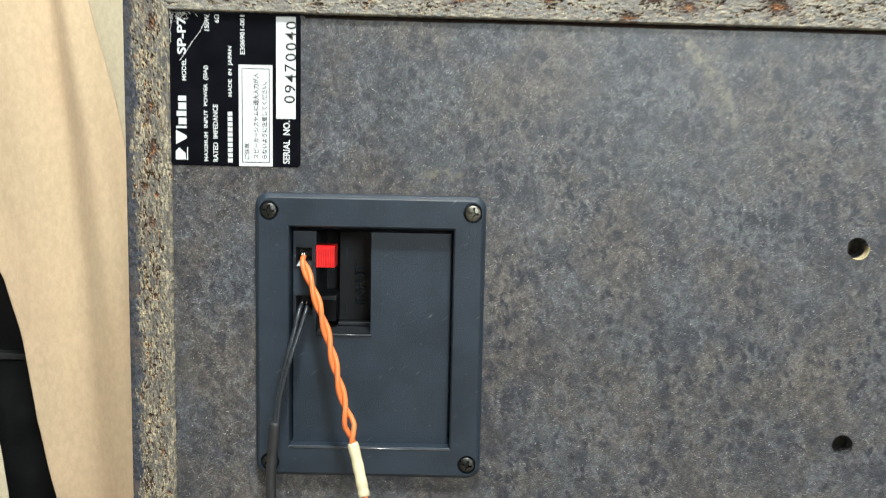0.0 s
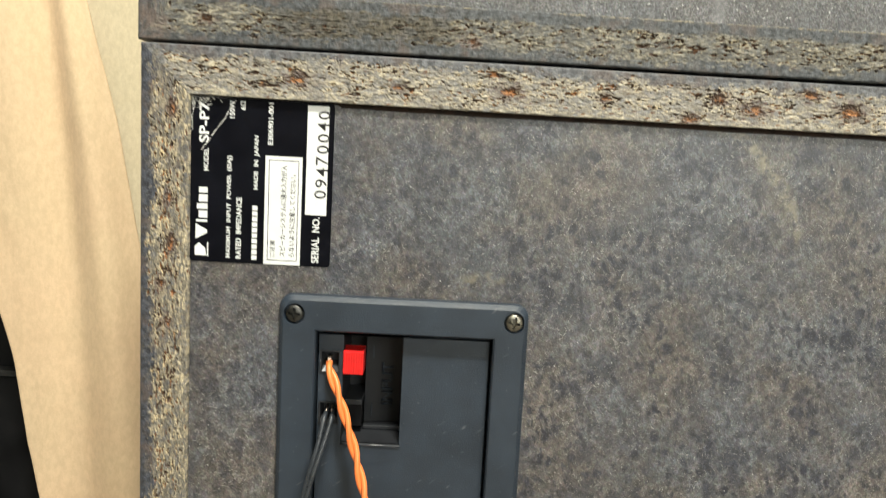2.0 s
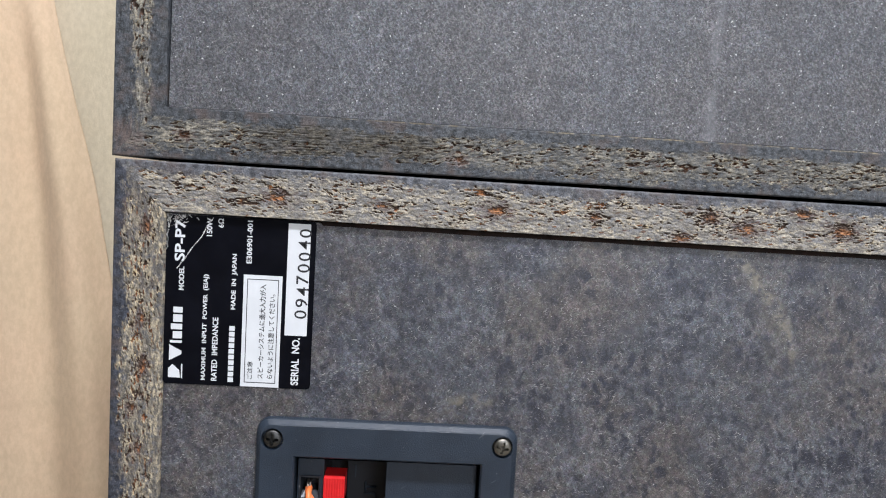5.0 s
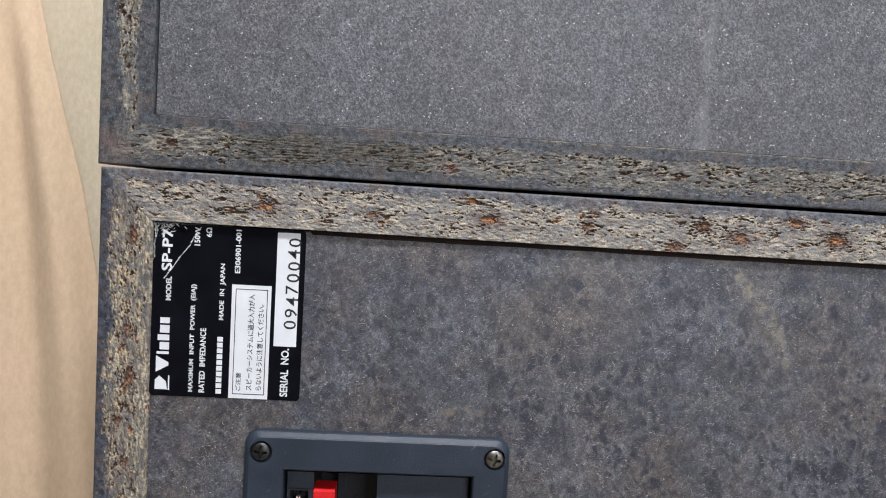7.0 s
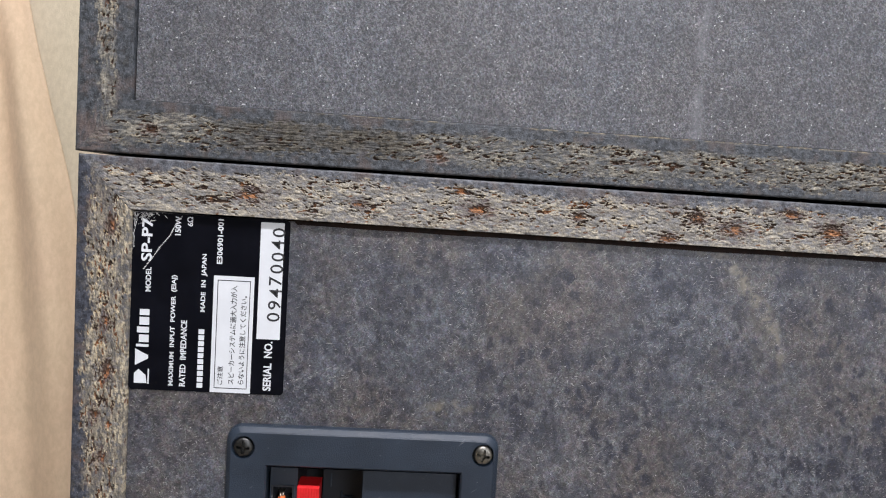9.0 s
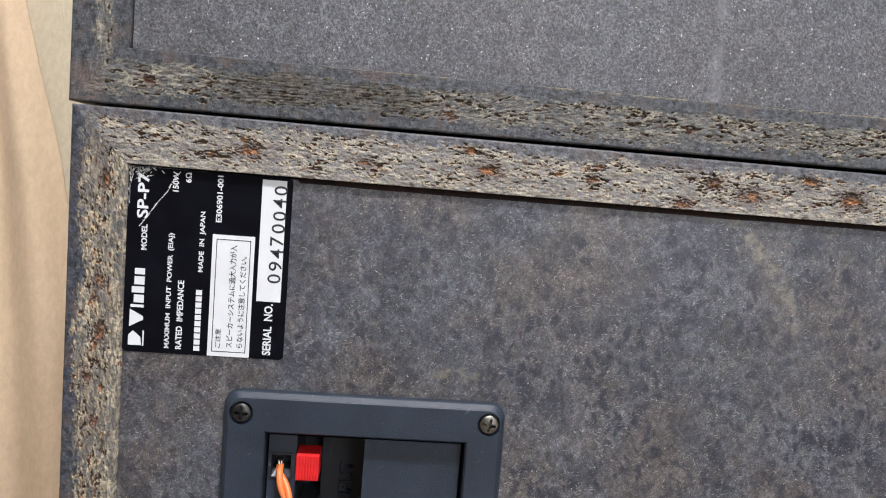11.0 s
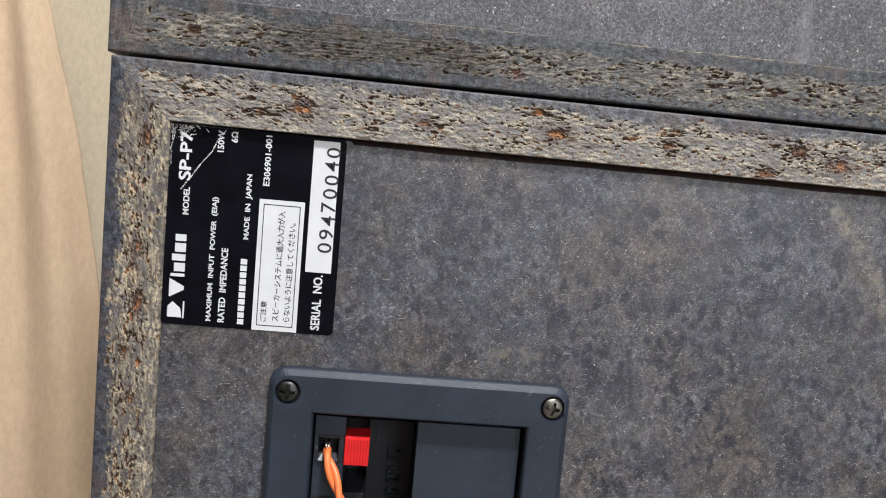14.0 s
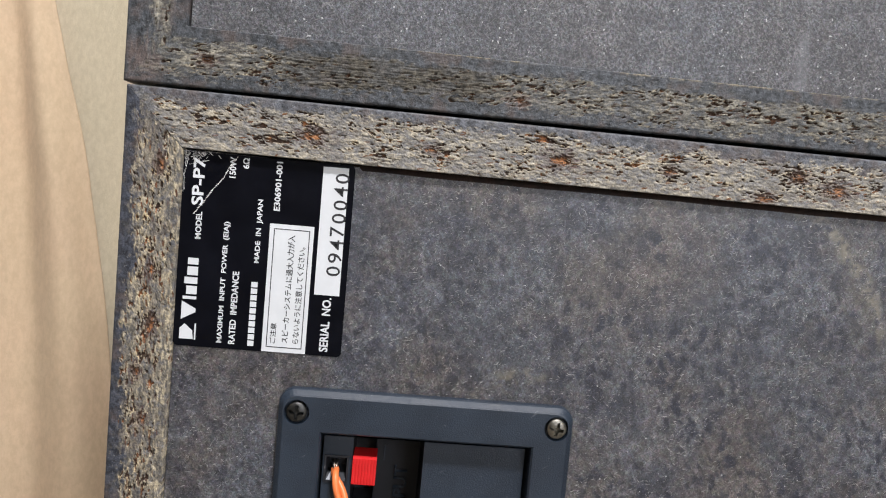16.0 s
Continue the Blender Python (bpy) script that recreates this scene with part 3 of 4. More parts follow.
worn_edge(low_boards["lower_board"], LOWER_EDGE, LENGTH, THICK, lambda s, d, h: (s, -h, LOW0 + d), 3, (0.0050, 0.0215), 0.60, near=0.02)
worn_edge(low_boards["far_board"], SIDE_EDGE, HIGH, THICK, lambda s, d, h: (LENGTH - d, -h, LOW1 - SAG * LENGTH - s), 4, (0.0050, 0.0215), 0.60, near=0.02)
# upper cabinet: mostly still painted, torn only along the middle of the board
worn_edge(up_boards["lower_board"], UPPER_EDGE, LENGTH, THICK, lambda s, d, h: (s - 0.0012, -h, UP0 + d), 5, (0.0032, 0.0138), 0.585,
          ((0.026, 0.0090, 0.0018), (0.129, 0.006, 0.002)), dust=0.9, combed=(0.045, 0.115), soiled=((0.006, 0.006, 0.008),), label="dark grey chipboard edge with a torn middle")
worn_edge(up_boards["end_board"], UPPER_EDGE, HIGH, THICK, lambda s, d, h: (d - 0.0012, -h, UP0 + s), 6, (0.0060, 0.0125), 0.585, near=0.14, soiled=((0.006, 0.006, 0.008),))
worn_edge(up_boards["upper_board"], UPPER_EDGE, LENGTH, THICK, lambda s, d, h: (s - 0.0012, -h, UP1 - d), 7, (0.0050, 0.014), 0.6, near=0.02)
worn_edge(up_boards["far_board"], UPPER_EDGE, HIGH, THICK, lambda s, d, h: (LENGTH - 0.0012 - d, -h, UP0 + s), 8, (0.0050, 0.014), 0.6, near=0.02)

# ---- back panels ----
FACE = 0.0025          # the lower panel lies a little behind the edges of the boards
HOLES = ((0.3215, 0.2100), (0.3215, 0.1200))


def back_panel(parent, x0, x1, y, z0, z1, holes, cut, material, label, top=None):
    bm = bmesh.new()
    outline = [(x0, z0), (x1, z0), *(top or ((x1, z1), (x0, z1)))]
    front = ring(bm, [(x, y, z) for x, z in outline])
    rear = ring(bm, [(x, y + 0.012, z) for x, z in outline])
    rims = [ring(bm, circle(x, y, z, 0.0048)) for x, z in holes]
    ends = [ring(bm, circle(x, y + 0.012, z, 0.0046)) for x, z in holes]
    for a, b, c, d in cut:
        rims.append(ring(bm, [(a, y, c), (b, y, c), (b, y, d), (a, y, d)]))
        ends.append(ring(bm, [(a, y + 0.012, c), (b, y + 0.012, c), (b, y + 0.012, d), (a, y + 0.012, d)]))
    sheet_with_holes(bm, [front, *rims])
    sheet_with_holes(bm, [rear, *ends])
    bridge(bm, front, rear)
    for a, b in zip(rims, ends):
        bridge(bm, a, b)
    return part("back_panel", bm, material, parent, label)


def under_board(x):
    """Height of the upper board's lower arris."""
    return LOW1 - SAG * x - THICK * 0.985


# an open joint runs above the panel, but for the stretch that the label covers
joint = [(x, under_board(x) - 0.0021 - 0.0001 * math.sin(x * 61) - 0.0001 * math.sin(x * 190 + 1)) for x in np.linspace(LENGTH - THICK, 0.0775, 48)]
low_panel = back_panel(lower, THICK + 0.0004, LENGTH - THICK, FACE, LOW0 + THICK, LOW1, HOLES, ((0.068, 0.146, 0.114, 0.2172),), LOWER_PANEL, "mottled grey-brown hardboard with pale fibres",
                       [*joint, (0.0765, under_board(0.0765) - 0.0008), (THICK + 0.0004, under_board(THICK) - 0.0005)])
# strip added in the joint; its dark colour carries the band's brown and shade
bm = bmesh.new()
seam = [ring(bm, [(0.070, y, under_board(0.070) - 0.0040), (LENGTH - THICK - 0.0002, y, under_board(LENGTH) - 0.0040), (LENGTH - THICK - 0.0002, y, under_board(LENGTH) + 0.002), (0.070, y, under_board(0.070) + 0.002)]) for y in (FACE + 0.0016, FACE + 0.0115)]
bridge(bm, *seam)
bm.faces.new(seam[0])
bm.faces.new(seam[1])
part("joint_strip", bm, JOINT_SHADE, lower, "dark brown strip with the joint's shade in its colour")
back_panel(upper, THICK - 0.0001, LENGTH - 0.0012 - THICK, 0.0014, UP0 + THICK + 0.0003, UP1 - THICK, (), (), UPPER_PANEL, "even speckled dark grey hardboard")
for n, (x, z) in enumerate(HOLES):
    bm = bmesh.new()
    loops = [ring(bm, circle(x, y, z, r)) for y, r in ((FACE + 0.0060, 0.0046), (FACE + 0.0056, 0.0036), (FACE + 0.0068, 0.0033), (FACE + 0.0115, 0.0033))]
    for a, b in zip(loops, loops[1:]):
        bridge(bm, a, b)
    bm.faces.new(ring(bm, circle(x, FACE + 0.0115, z, 0.0033)))
    part("threaded_insert", bm, STEEL, low_panel, "sunken steel screw insert")
bm = bmesh.new()
x, z = HOLES[0]
arc = [radians(a) for a in range(-120, 11, 10)]
rims = [ring(bm, [(x + r * math.cos(a), y, z + r * math.sin(a)) for a in arc]) for r, y in ((0.0047, FACE + 0.0028), (0.0048, FACE - 0.0002))]
rims.append(ring(bm, [(x + (0.0049 + 0.0005 * max(0, math.sin((i + 0.5) / len(arc) * math.pi))) * math.cos(a), FACE - 0.0003,
                       z + (0.0049 + 0.0005 * max(0, math.sin((i + 0.5) / len(arc) * math.pi))) * math.sin(a)) for i, a in enumerate(arc)]))
for a, b in zip(rims, rims[1:]):
    for i in range(len(arc) - 1):
        bm.faces.new((a[i], a[i + 1], b[i + 1], b[i]))
part("chipped_rim", bm, BARE_WOOD, low_panel, "pale bare wood chipped at the hole")

# ---- connection plate ----
PX0, PX1, PZ0, PZ1 = 0.0560, 0.1570, 0.1020, 0.2292
RX0, RX1, RZ0, RZ1 = 0.0712, 0.1430, 0.1165, 0.2147
RIM, SUNK = -0.0022, 0.0032
SCREWS = ((0.0625, 0.2215), (0.1510, 0.2220), (0.1510, 0.1090), (0.0628, 0.1088))


def cell_sheet(bm, xs, zs, y, skip):
    """A flat sheet of cells on the given lines, without those whose middle skip() names."""
    grid = {}
    for i, j in ((i, j) for i in range(len(xs) - 1) for j in range(len(zs) - 1)):
        if skip((xs[i] + xs[i + 1]) / 2, (zs[j] + zs[j + 1]) / 2):
            continue
        corners = ((i, j), (i + 1, j), (i + 1, j + 1), (i, j + 1))
        for c in corners:
            if c not in grid:
                grid[c] = bm.verts.new((xs[c[0]], y, zs[c[1]]))
        bm.faces.new([grid[c] for c in corners])


def well(bm, x0, x1, z0, z1, y0, y1, taper=0.0, ramp=0.0):
    """The walls and floor of a square well."""
    a = ring(bm, [(x0, y0, z0), (x1, y0, z0), (x1, y0, z1), (x0, y0, z1)])
    b = ring(bm, [(x0 + taper, y1, z0 + taper + ramp), (x1 - taper, y1, z0 + taper + ramp), (x1 - taper, y1, z1 - taper), (x0 + taper, y1, z1 - taper)])
    bridge(bm, a, b)
    bm.faces.new(b)


bm = bmesh.new()
profile = ((0.0, FACE - 0.0003, 0.0055), (0.0001, RIM + 0.0024, 0.0055), (0.0004, RIM + 0.0017, 0.0053), (0.0017, RIM + 0.0003, 0.0046), (0.0022, RIM, 0.0043))
loops = [ring(bm, round_rect(PX0 + i, PX1 - i, y, PZ0 + i, PZ1 - i, r)) for i, y, r in profile]
lip = 0.0006
inner = ring(bm, [(RX0 - lip, RIM, RZ0 - 2 * lip), (RX1 + lip, RIM, RZ0 - 2 * lip), (RX1 + lip, RIM, RZ1 + lip), (RX0 - lip, RIM, RZ1 + lip)])
turned = ring(bm, [(RX0, RIM + lip, RZ0), (RX1, RIM + lip, RZ0), (RX1, RIM + lip, RZ1), (RX0, RIM + lip, RZ1)])
down = ring(bm, [(RX0, 0.011, RZ0), (RX1, 0.011, RZ0), (RX1, 0.011, RZ1), (RX0, 0.011, RZ1)])
seats = [ring(bm, circle(x, RIM, z, 0.0043)) for x, z in SCREWS]
sheet_with_holes(bm, [loops[-1], inner, *seats])
for a, b in zip(loops, loops[1:]):
    bridge(bm, a, b)
bridge(bm, inner, turned)
bridge(bm, turned, down)
GROOVE = 0.0009
FX0, FX1, FZ1 = RX0 + GROOVE, RX1 - GROOVE * 1.3, RZ1 - GROOVE * 2.5
edge = ring(bm, [(FX0, SUNK, RZ0), (FX1, SUNK, RZ0), (FX1, SUNK, FZ1), (FX0, SUNK, FZ1)])
foot = ring(bm, [(FX0, 0.011, RZ0), (FX1, 0.011, RZ0), (FX1, 0.011, FZ1), (FX0, 0.011, FZ1)])
bridge(bm, edge, foot)
bridge(bm, down, foot)
for (x, z), seat in zip(SCREWS, seats):
    low, mid = ring(bm, circle(x, RIM + 0.0022, z, 0.0040)), ring(bm, circle(x, RIM + 0.0022, z, 0.0012))
    bridge(bm, seat, low)
    bridge(bm, low, mid)
    bm.faces.new(mid)
WELL = (0.0822, 0.1066, 0.1668, FZ1)
ENTRIES = ((0.0733, 0.0804, 0.1968, 0.2052), (0.0733, 0.0804, 0.1752, 0.1836))


INNER = 0.0235         # the marked face inside the cup


def in_opening(x, z):
    return any(a < x < b and c < z < d for a, b, c, d in (WELL, *ENTRIES))


xs = sorted({FX0, FX1, *[v for w in (WELL, *ENTRIES) for v in w[:2]]})
zs = sorted({RZ0, FZ1, *[v for w in (WELL, *ENTRIES) for v in w[2:]]})
cell_sheet(bm, xs, zs, SUNK, in_opening)
plate = part("connection_plate", bm, PLATE, lower, "dark grey plastic connection plate with a sunken middle")
bm = bmesh.new()
well(bm, *WELL, SUNK, 0.0340)
for x0, x1, z0, z1 in ENTRIES:
    well(bm, x0, x1, z0, z1, SUNK, 0.0085, 0.0008, 0.0030)
    # raised frame round each wire entry
    for bx in ((x0 - 0.0007, x1 + 0.0007, z1, z1 + 0.0006), (x0 - 0.0007, x1 + 0.0007, z0 - 0.0006, z0), (x0 - 0.0007, x0, z0, z1), (x1, x1 + 0.0007, z0, z1)):
        box(bx[0], bx[1], SUNK - 0.0005, SUNK + 0.0005, bx[2], bx[3], 0.0, bm)
box(0.0898, WELL[1] - 0.0002, INNER, 0.0335, WELL[2] + 0.0020, WELL[3] - 0.0002, 0.0003, bm)
box(0.0898, WELL[1] - 0.0002, INNER - 0.0050, 0.0335, WELL[2] + 0.0002, WELL[2] + 0.0020, 0.0004, bm)
box(WELL[0] + 0.0002, 0.0898, 0.0120, 0.0335, 0.1800, 0.1822, 0.0003, bm)
box(WELL[0], WELL[1] + 0.0004, SUNK - 0.0006, SUNK + 0.0010, WELL[2] - 0.0008, WELL[2], 0.0002, bm)
# rods added along two lower edges, coloured as their highlight lines
for a, b, y, z in ((RX0, RX1, RIM + 0.0002, RZ0 - 0.0008), (WELL[0], WELL[1] + 0.0004, SUNK - 0.0004, WELL[2] - 0.0006)):
    part("lip", tube([Vector((a, y, z)), Vector(((a + b) / 2, y, z)), Vector((b, y, z))], 0.00045, 12), LIP, plate, "moulded lip with its highlight in the colour", True)
part("terminal_cup", bm, CUP, plate, "black terminal cup")


def screw_mesh():
    bm = bmesh.new()
    around, R, last = 96, 0.0034, None
    for k in range(25):
        r = R * k / 24
        now = []
        for i in range(around):
            a = 2 * math.pi * i / around
            x, z = r * math.cos(a), r * math.sin(a)
            wide, far = min(abs(x), abs(z)), max(abs(x), abs(z))
            cross = 1 if (wide < 0.00056 - far * 0.06 and far < 0.0023) or wide + far < 0.0014 else 0
            now.append((x, -0.0013 * math.sqrt(max(0, 1 - (r / (R * 1.02)) ** 2)) + 0.0018 * cross, z))
        now = ring(bm, now) if k else [bm.verts.new((0, 0.0, 0))]
        if last:
            if len(last) == 1:
                for i in range(around):
                    bm.faces.new((last[0], now[i], now[(i + 1) % around]))
            else:
                bridge(bm, last, now)
        last = now
    bridge(bm, last, ring(bm, [(R * math.cos(2 * math.pi * i / around), 0.0015, R * math.sin(2 * math.pi * i / around)) for i in range(around)]))
    me = bpy.data.meshes.new("screw")
    bmesh.ops.recalc_face_normals(bm, faces=bm.faces)
    bm.to_mesh(me)
    bm.free()
    return me


screw = screw_mesh()
screw.materials.append(SCREW)
dull = screw.copy()
dull.materials.clear()
dull.materials.append(SCREW_DARK)
for (x, z), turn, me in zip(SCREWS, (4, 12, 15, 70), (dull, screw, dull, dull)):
    ob = part("screw", me, SCREW, plate, "cross-head screw")
    ob.matrix_basis = pose(x, RIM + 0.0006, z, 0, turn, 0)


def lever(x0, x1, z0, z1, y0, y1, ridges, material, label):
    """A spring lever with a ridged face and a sloping upper end."""
    bm = bmesh.new()
    prof = [(x0, y1)]
    for k in range(ridges):
        a = x0 + (x1 - x0) * k / ridges
        w = (x1 - x0) / ridges
        prof += [(a, y0 + 0.0001), (a + w * 0.3, y0), (a + w * 0.7, y0)]
    prof += [(x1, y0 + 0.0002), (x1, y1)]
    lo = ring(bm, [(x, y, z0) for x, y in prof])
    hi = ring(bm, [(x, y, z1) for x, y in prof])
    top = ring(bm, [(x, y if y >= y1 else y + 0.0012, z1 + 0.0007) for x, y in prof])
    bridge(bm, lo, hi)
    bridge(bm, hi, top)
    bm.faces.new(lo)
    bm.faces.new(top)
    return part("lever", bm, material, plate, label)


lever(0.0824, 0.0906, 0.1966, 0.2056, 0.0012, 0.0110, 8, RED, "red ridged spring lever")
lever(0.0826, 0.0896, 0.1700, 0.1800, 0.0140, 0.0300, 1, BLACK_LEVER, "black ridged spring lever")


bm = bmesh.new()
tri = [(0.0735, SUNK - 0.0002, 0.1969), (0.0778, SUNK - 0.0002, 0.1969), (0.0766, SUNK + 0.0022, 0.2008), (0.0758, SUNK + 0.0022, 0.2008)]
front, rear = ring(bm, tri), ring(bm, [(x, y + 0.0005, z - 0.0003) for x, y, z in tri])
bridge(bm, front, rear)
bm.faces.new(front)
bm.faces.new(rear)
part("spring_clip", bm, CLIP, plate, "pale grey metal spring clip")


# ---- lettering ----
def lettering(text, width, height, heavy=0.012):
    """A flat mesh of the text, filling width by height (of a capital or figure) from the origin."""
    curve = bpy.data.curves.new("lettering", "FONT")
    curve.body, curve.resolution_u, curve.offset = text, 3, heavy
    ob = new("lettering", curve)
    me = bpy.data.meshes.new_from_object(ob.evaluated_get(bpy.context.evaluated_depsgraph_get()))
    bpy.data.objects.remove(ob)
    bpy.data.curves.remove(curve)
    co = np.empty(len(me.vertices) * 3)
    me.vertices.foreach_get("co", co)
    co = co.reshape(-1, 3)
    lo, hi = co.min(0), co.max(0)
    co[:, 0] = (co[:, 0] - lo[0]) / (hi[0] - lo[0]) * width
    co[:, 1] = (co[:, 1] - lo[1]) / (hi[1] - lo[1]) * height
    return me, co


def stand_up(me, co, x_base, z_start, y):
    """Turns flat lettering so that it reads upwards on a face that looks towards -y."""
    out = np.stack([x_base - co[:, 1], np.full(len(co), y), z_start + co[:, 0]], -1)
    me.vertices.foreach_set("co", out.ravel())
    me.update()
    return me


for text, a, z, wide, high in (("INPUT", 0.1022, 0.1770, 0.0190, 0.0050),):
    me, co = lettering(text, wide, high)
    stand_up(me, co, a, z, INNER - 0.0007)
    bm = bmesh.new()
    bm.from_mesh(me)
    ex = bmesh.ops.extrude_face_region(bm, geom=bm.faces[:])
    bmesh.ops.translate(bm, verts=[v for v in ex["geom"] if isinstance(v, bmesh.types.BMVert)], vec=(0, 0.0006, 0))
    part("moulded_lettering", bm, PLATE, plate, "raised capital letters in black plastic")
for z in (0.2005, 0.1745):
    part("moulded_mark", box(0.0929, 0.0934, INNER - 0.0007, INNER + 0.0003, z - 0.0028, z + 0.0028), PLATE, plate, "raised mark in black plastic")

# ---- rating label ----
LX, LZ, LY = 0.0191, 0.2402, FACE - 0.0003
LW, LH = 0.0563, 0.0650


def flat(x0, x1, z0, z1, y, r=0.0):
    bm = bmesh.new()
    bm.faces.new(ring(bm, round_rect(x0, x1, y, z0, z1, r, 4) if r else [(x0, y, z0), (x1, y, z0), (x1, y, z1), (x0, y, z1)]))
    return bm


def facing(bm):
    for f in bm.faces:
        f.normal_update()
    bmesh.ops.reverse_faces(bm, faces=[f for f in bm.faces if f.normal.y > 0])
    me = bpy.data.meshes.new("print")
    bm.to_mesh(me)
    bm.free()
    return me


bm = bmesh.new()
fr = ring(bm, round_rect(LX, LX + LW, LY, LZ, LZ + LH, 0.0015, 4))
bk = ring(bm, round_rect(LX, LX + LW, FACE - 0.00002, LZ, LZ + LH, 0.0015, 4))
bridge(bm, fr, bk)
bm.faces.new(fr)
rating = part("rating_label", bm, LABEL_BLACK, lower, "black rating label with white print, torn at a corner")


def on_label(a0, a1, s0, s1):
    """Millimetres from the label's left edge and from its lower edge, to metres."""
    return LX + a0 / 1000, LX + a1 / 1000, LZ + s0 / 1000, LZ + s1 / 1000


part("white_field", facing(flat(*on_label(29.5, 44.2, 0.15, 43.5), LY - 0.00006)), LABEL_WHITE, rating, "white printed caution field")
part("serial_strip", facing(flat(*on_label(45.7, 54.2, 20.8, 63.9), LY - 0.00006)), LABEL_WHITE, rating, "white serial number strip")
bm = bmesh.new()
for a0, a1, s0, s1 in ((30.9, 31.2, 1.7, 42.0), (42.6, 42.9, 1.7, 42.0), (30.9, 42.9, 1.7, 2.0), (30.9, 42.9, 41.7, 42.0)):
    x0, x1, z0, z1 = on_label(a0, a1, s0, s1)
    bm.faces.new(ring(bm, [(x0, LY - 0.0001, z0), (x1, LY - 0.0001, z0), (x1, LY - 0.0001, z1), (x0, LY - 0.0001, z1)]))
part("thin_border", facing(bm), LABEL_INK, rating, "thin black printed border")

PRINT = (  # words, middle across, start and end along, height, all in millimetres
    ("MODEL", 6.1, 36.3, 45.3, 2.0, LABEL_WHITE), ("SP-P7", 5.2, 47.4, 63.2, 3.9, LABEL_WHITE),
    ("MAXIMUM INPUT POWER (EIAJ)", 15.5, 1.9, 42.8, 2.2, LABEL_WHITE), ("150W", 16.1, 57.4, 64.3, 2.1, LABEL_WHITE),
    ("RATED IMPEDANCE", 19.4, 1.8, 26.4, 2.2, LABEL_WHITE), ("6\u03a9", 20.3, 60.8, 64.3, 2.1, LABEL_WHITE),
    ("MADE IN JAPAN", 26.1, 29.8, 51.1, 2.2, LABEL_WHITE), ("E306901-001", 31.3, 47.8, 64.1, 2.1, LABEL_WHITE),
    ("SERIAL NO.", 50.2, 1.5, 20.0, 3.0, LABEL_WHITE),
    ("\u3054\u6ce8\u610f", 33.0, 3.1, 10.0, 2.0, LABEL_INK),
    ("\u30b9\u30d4\u30fc\u30ab\u30fc\u30b7\u30b9\u30c6\u30e0\u306b\u904e\u5927\u5165\u529b\u304c\u5165", 37.0, 3.4, 40.1, 2.4, LABEL_INK),
    ("\u3089\u306a\u3044\u3088\u3046\u306b\u6ce8\u610f\u3057\u3066\u304f\u3060\u3055\u3044\u3002", 40.6, 3.5, 36.4, 2.3, LABEL_INK),
)
for words, a, s0, s1, high, ink in PRINT:
    me, co = lettering(words.replace(" ", "  "), (s1 - s0) / 1000, high / 1000, 0.026 if ink == LABEL_WHITE else 0.014)
    x_base = LX + (a + high / 2) / 1000
    part("printed_line", stand_up(me, co, x_base, LZ + s0 / 1000, LY - 0.0001), ink, rating)
for k, digit in enumerate("09470040"):
    me, co = lettering(digit, 0.0033, 0.0047, 0.004)
    part("stamped_figure", stand_up(me, co, LX + 0.0540 + 0.00015 * (k % 3 - 1) + 0.00009 * k, LZ + 0.0275 + 0.00446 * k, LY - 0.0001), LABEL_INK, rating)

# the maker's mark and name stand as plain white shapes, the company line as bars
y = LY - 0.0001
shapes = [[(2.0, 2.4), (6.6, 2.4), (6.2, 5.4), (3.6, 7.6), (2.0, 6.0)], [(6.9, 2.2), (7.4, 2.2), (7.4, 7.8), (6.9, 7.8)],
          [(2.2, 9.0), (6.9, 11.6), (6.9, 12.8), (2.2, 15.2)]]
s = 15.9
for wide, top in ((1.0, 2.4), (2.8, 3.4), (2.2, 2.6), (2.9, 3.4), (2.2, 3.4)):
    shapes.append([(top, s), (6.9, s), (6.9, s + wide), (top, s + wide)])
    s += wide + 0.7
for k in range(10):
    shapes.append([(24.7, 1.6 + 2.22 * k), (26.8, 1.6 + 2.22 * k), (26.8, 3.4 + 2.22 * k), (24.7, 3.4 + 2.22 * k)])
for shape in shapes:
    bm = bmesh.new()
    bm.faces.new(ring(bm, [(LX + a / 1000, y, LZ + t / 1000) for a, t in shape]))
    part("printed_mark", facing(bm), LABEL_WHITE, rating, "plain white printed shape")

# a crease and torn flakes at the label's upper corner
rng = random.Random(5)
bm = bmesh.new()
crease = [(4.2, 44.5), (7.5, 49.0), (10.0, 53.0), (13.4, 57.2), (14.8, 60.6), (17.6, 64.6)]
for (a0, s0), (a1, s1) in zip(crease, crease[1:]):
    n = 7
    for k in range(n):
        f, g = k / n, (k + rng.uniform(0.7, 1.1)) / n
        w0, off = rng.uniform(0.10, 0.42), rng.uniform(-0.10, 0.10)
        p0, p1 = (a0 + (a1 - a0) * f + off, s0 + (s1 - s0) * f), (a0 + (a1 - a0) * g + off * 0.4, s0 + (s1 - s0) * g)
        bm.faces.new(ring(bm, [(LX + a / 1000, LY - 0.00016, LZ + t / 1000) for a, t in ((p0[0] - w0, p0[1]), (p0[0] + w0, p0[1]), (p1[0] + 0.05, p1[1]), (p1[0] - 0.05, p1[1]))]))
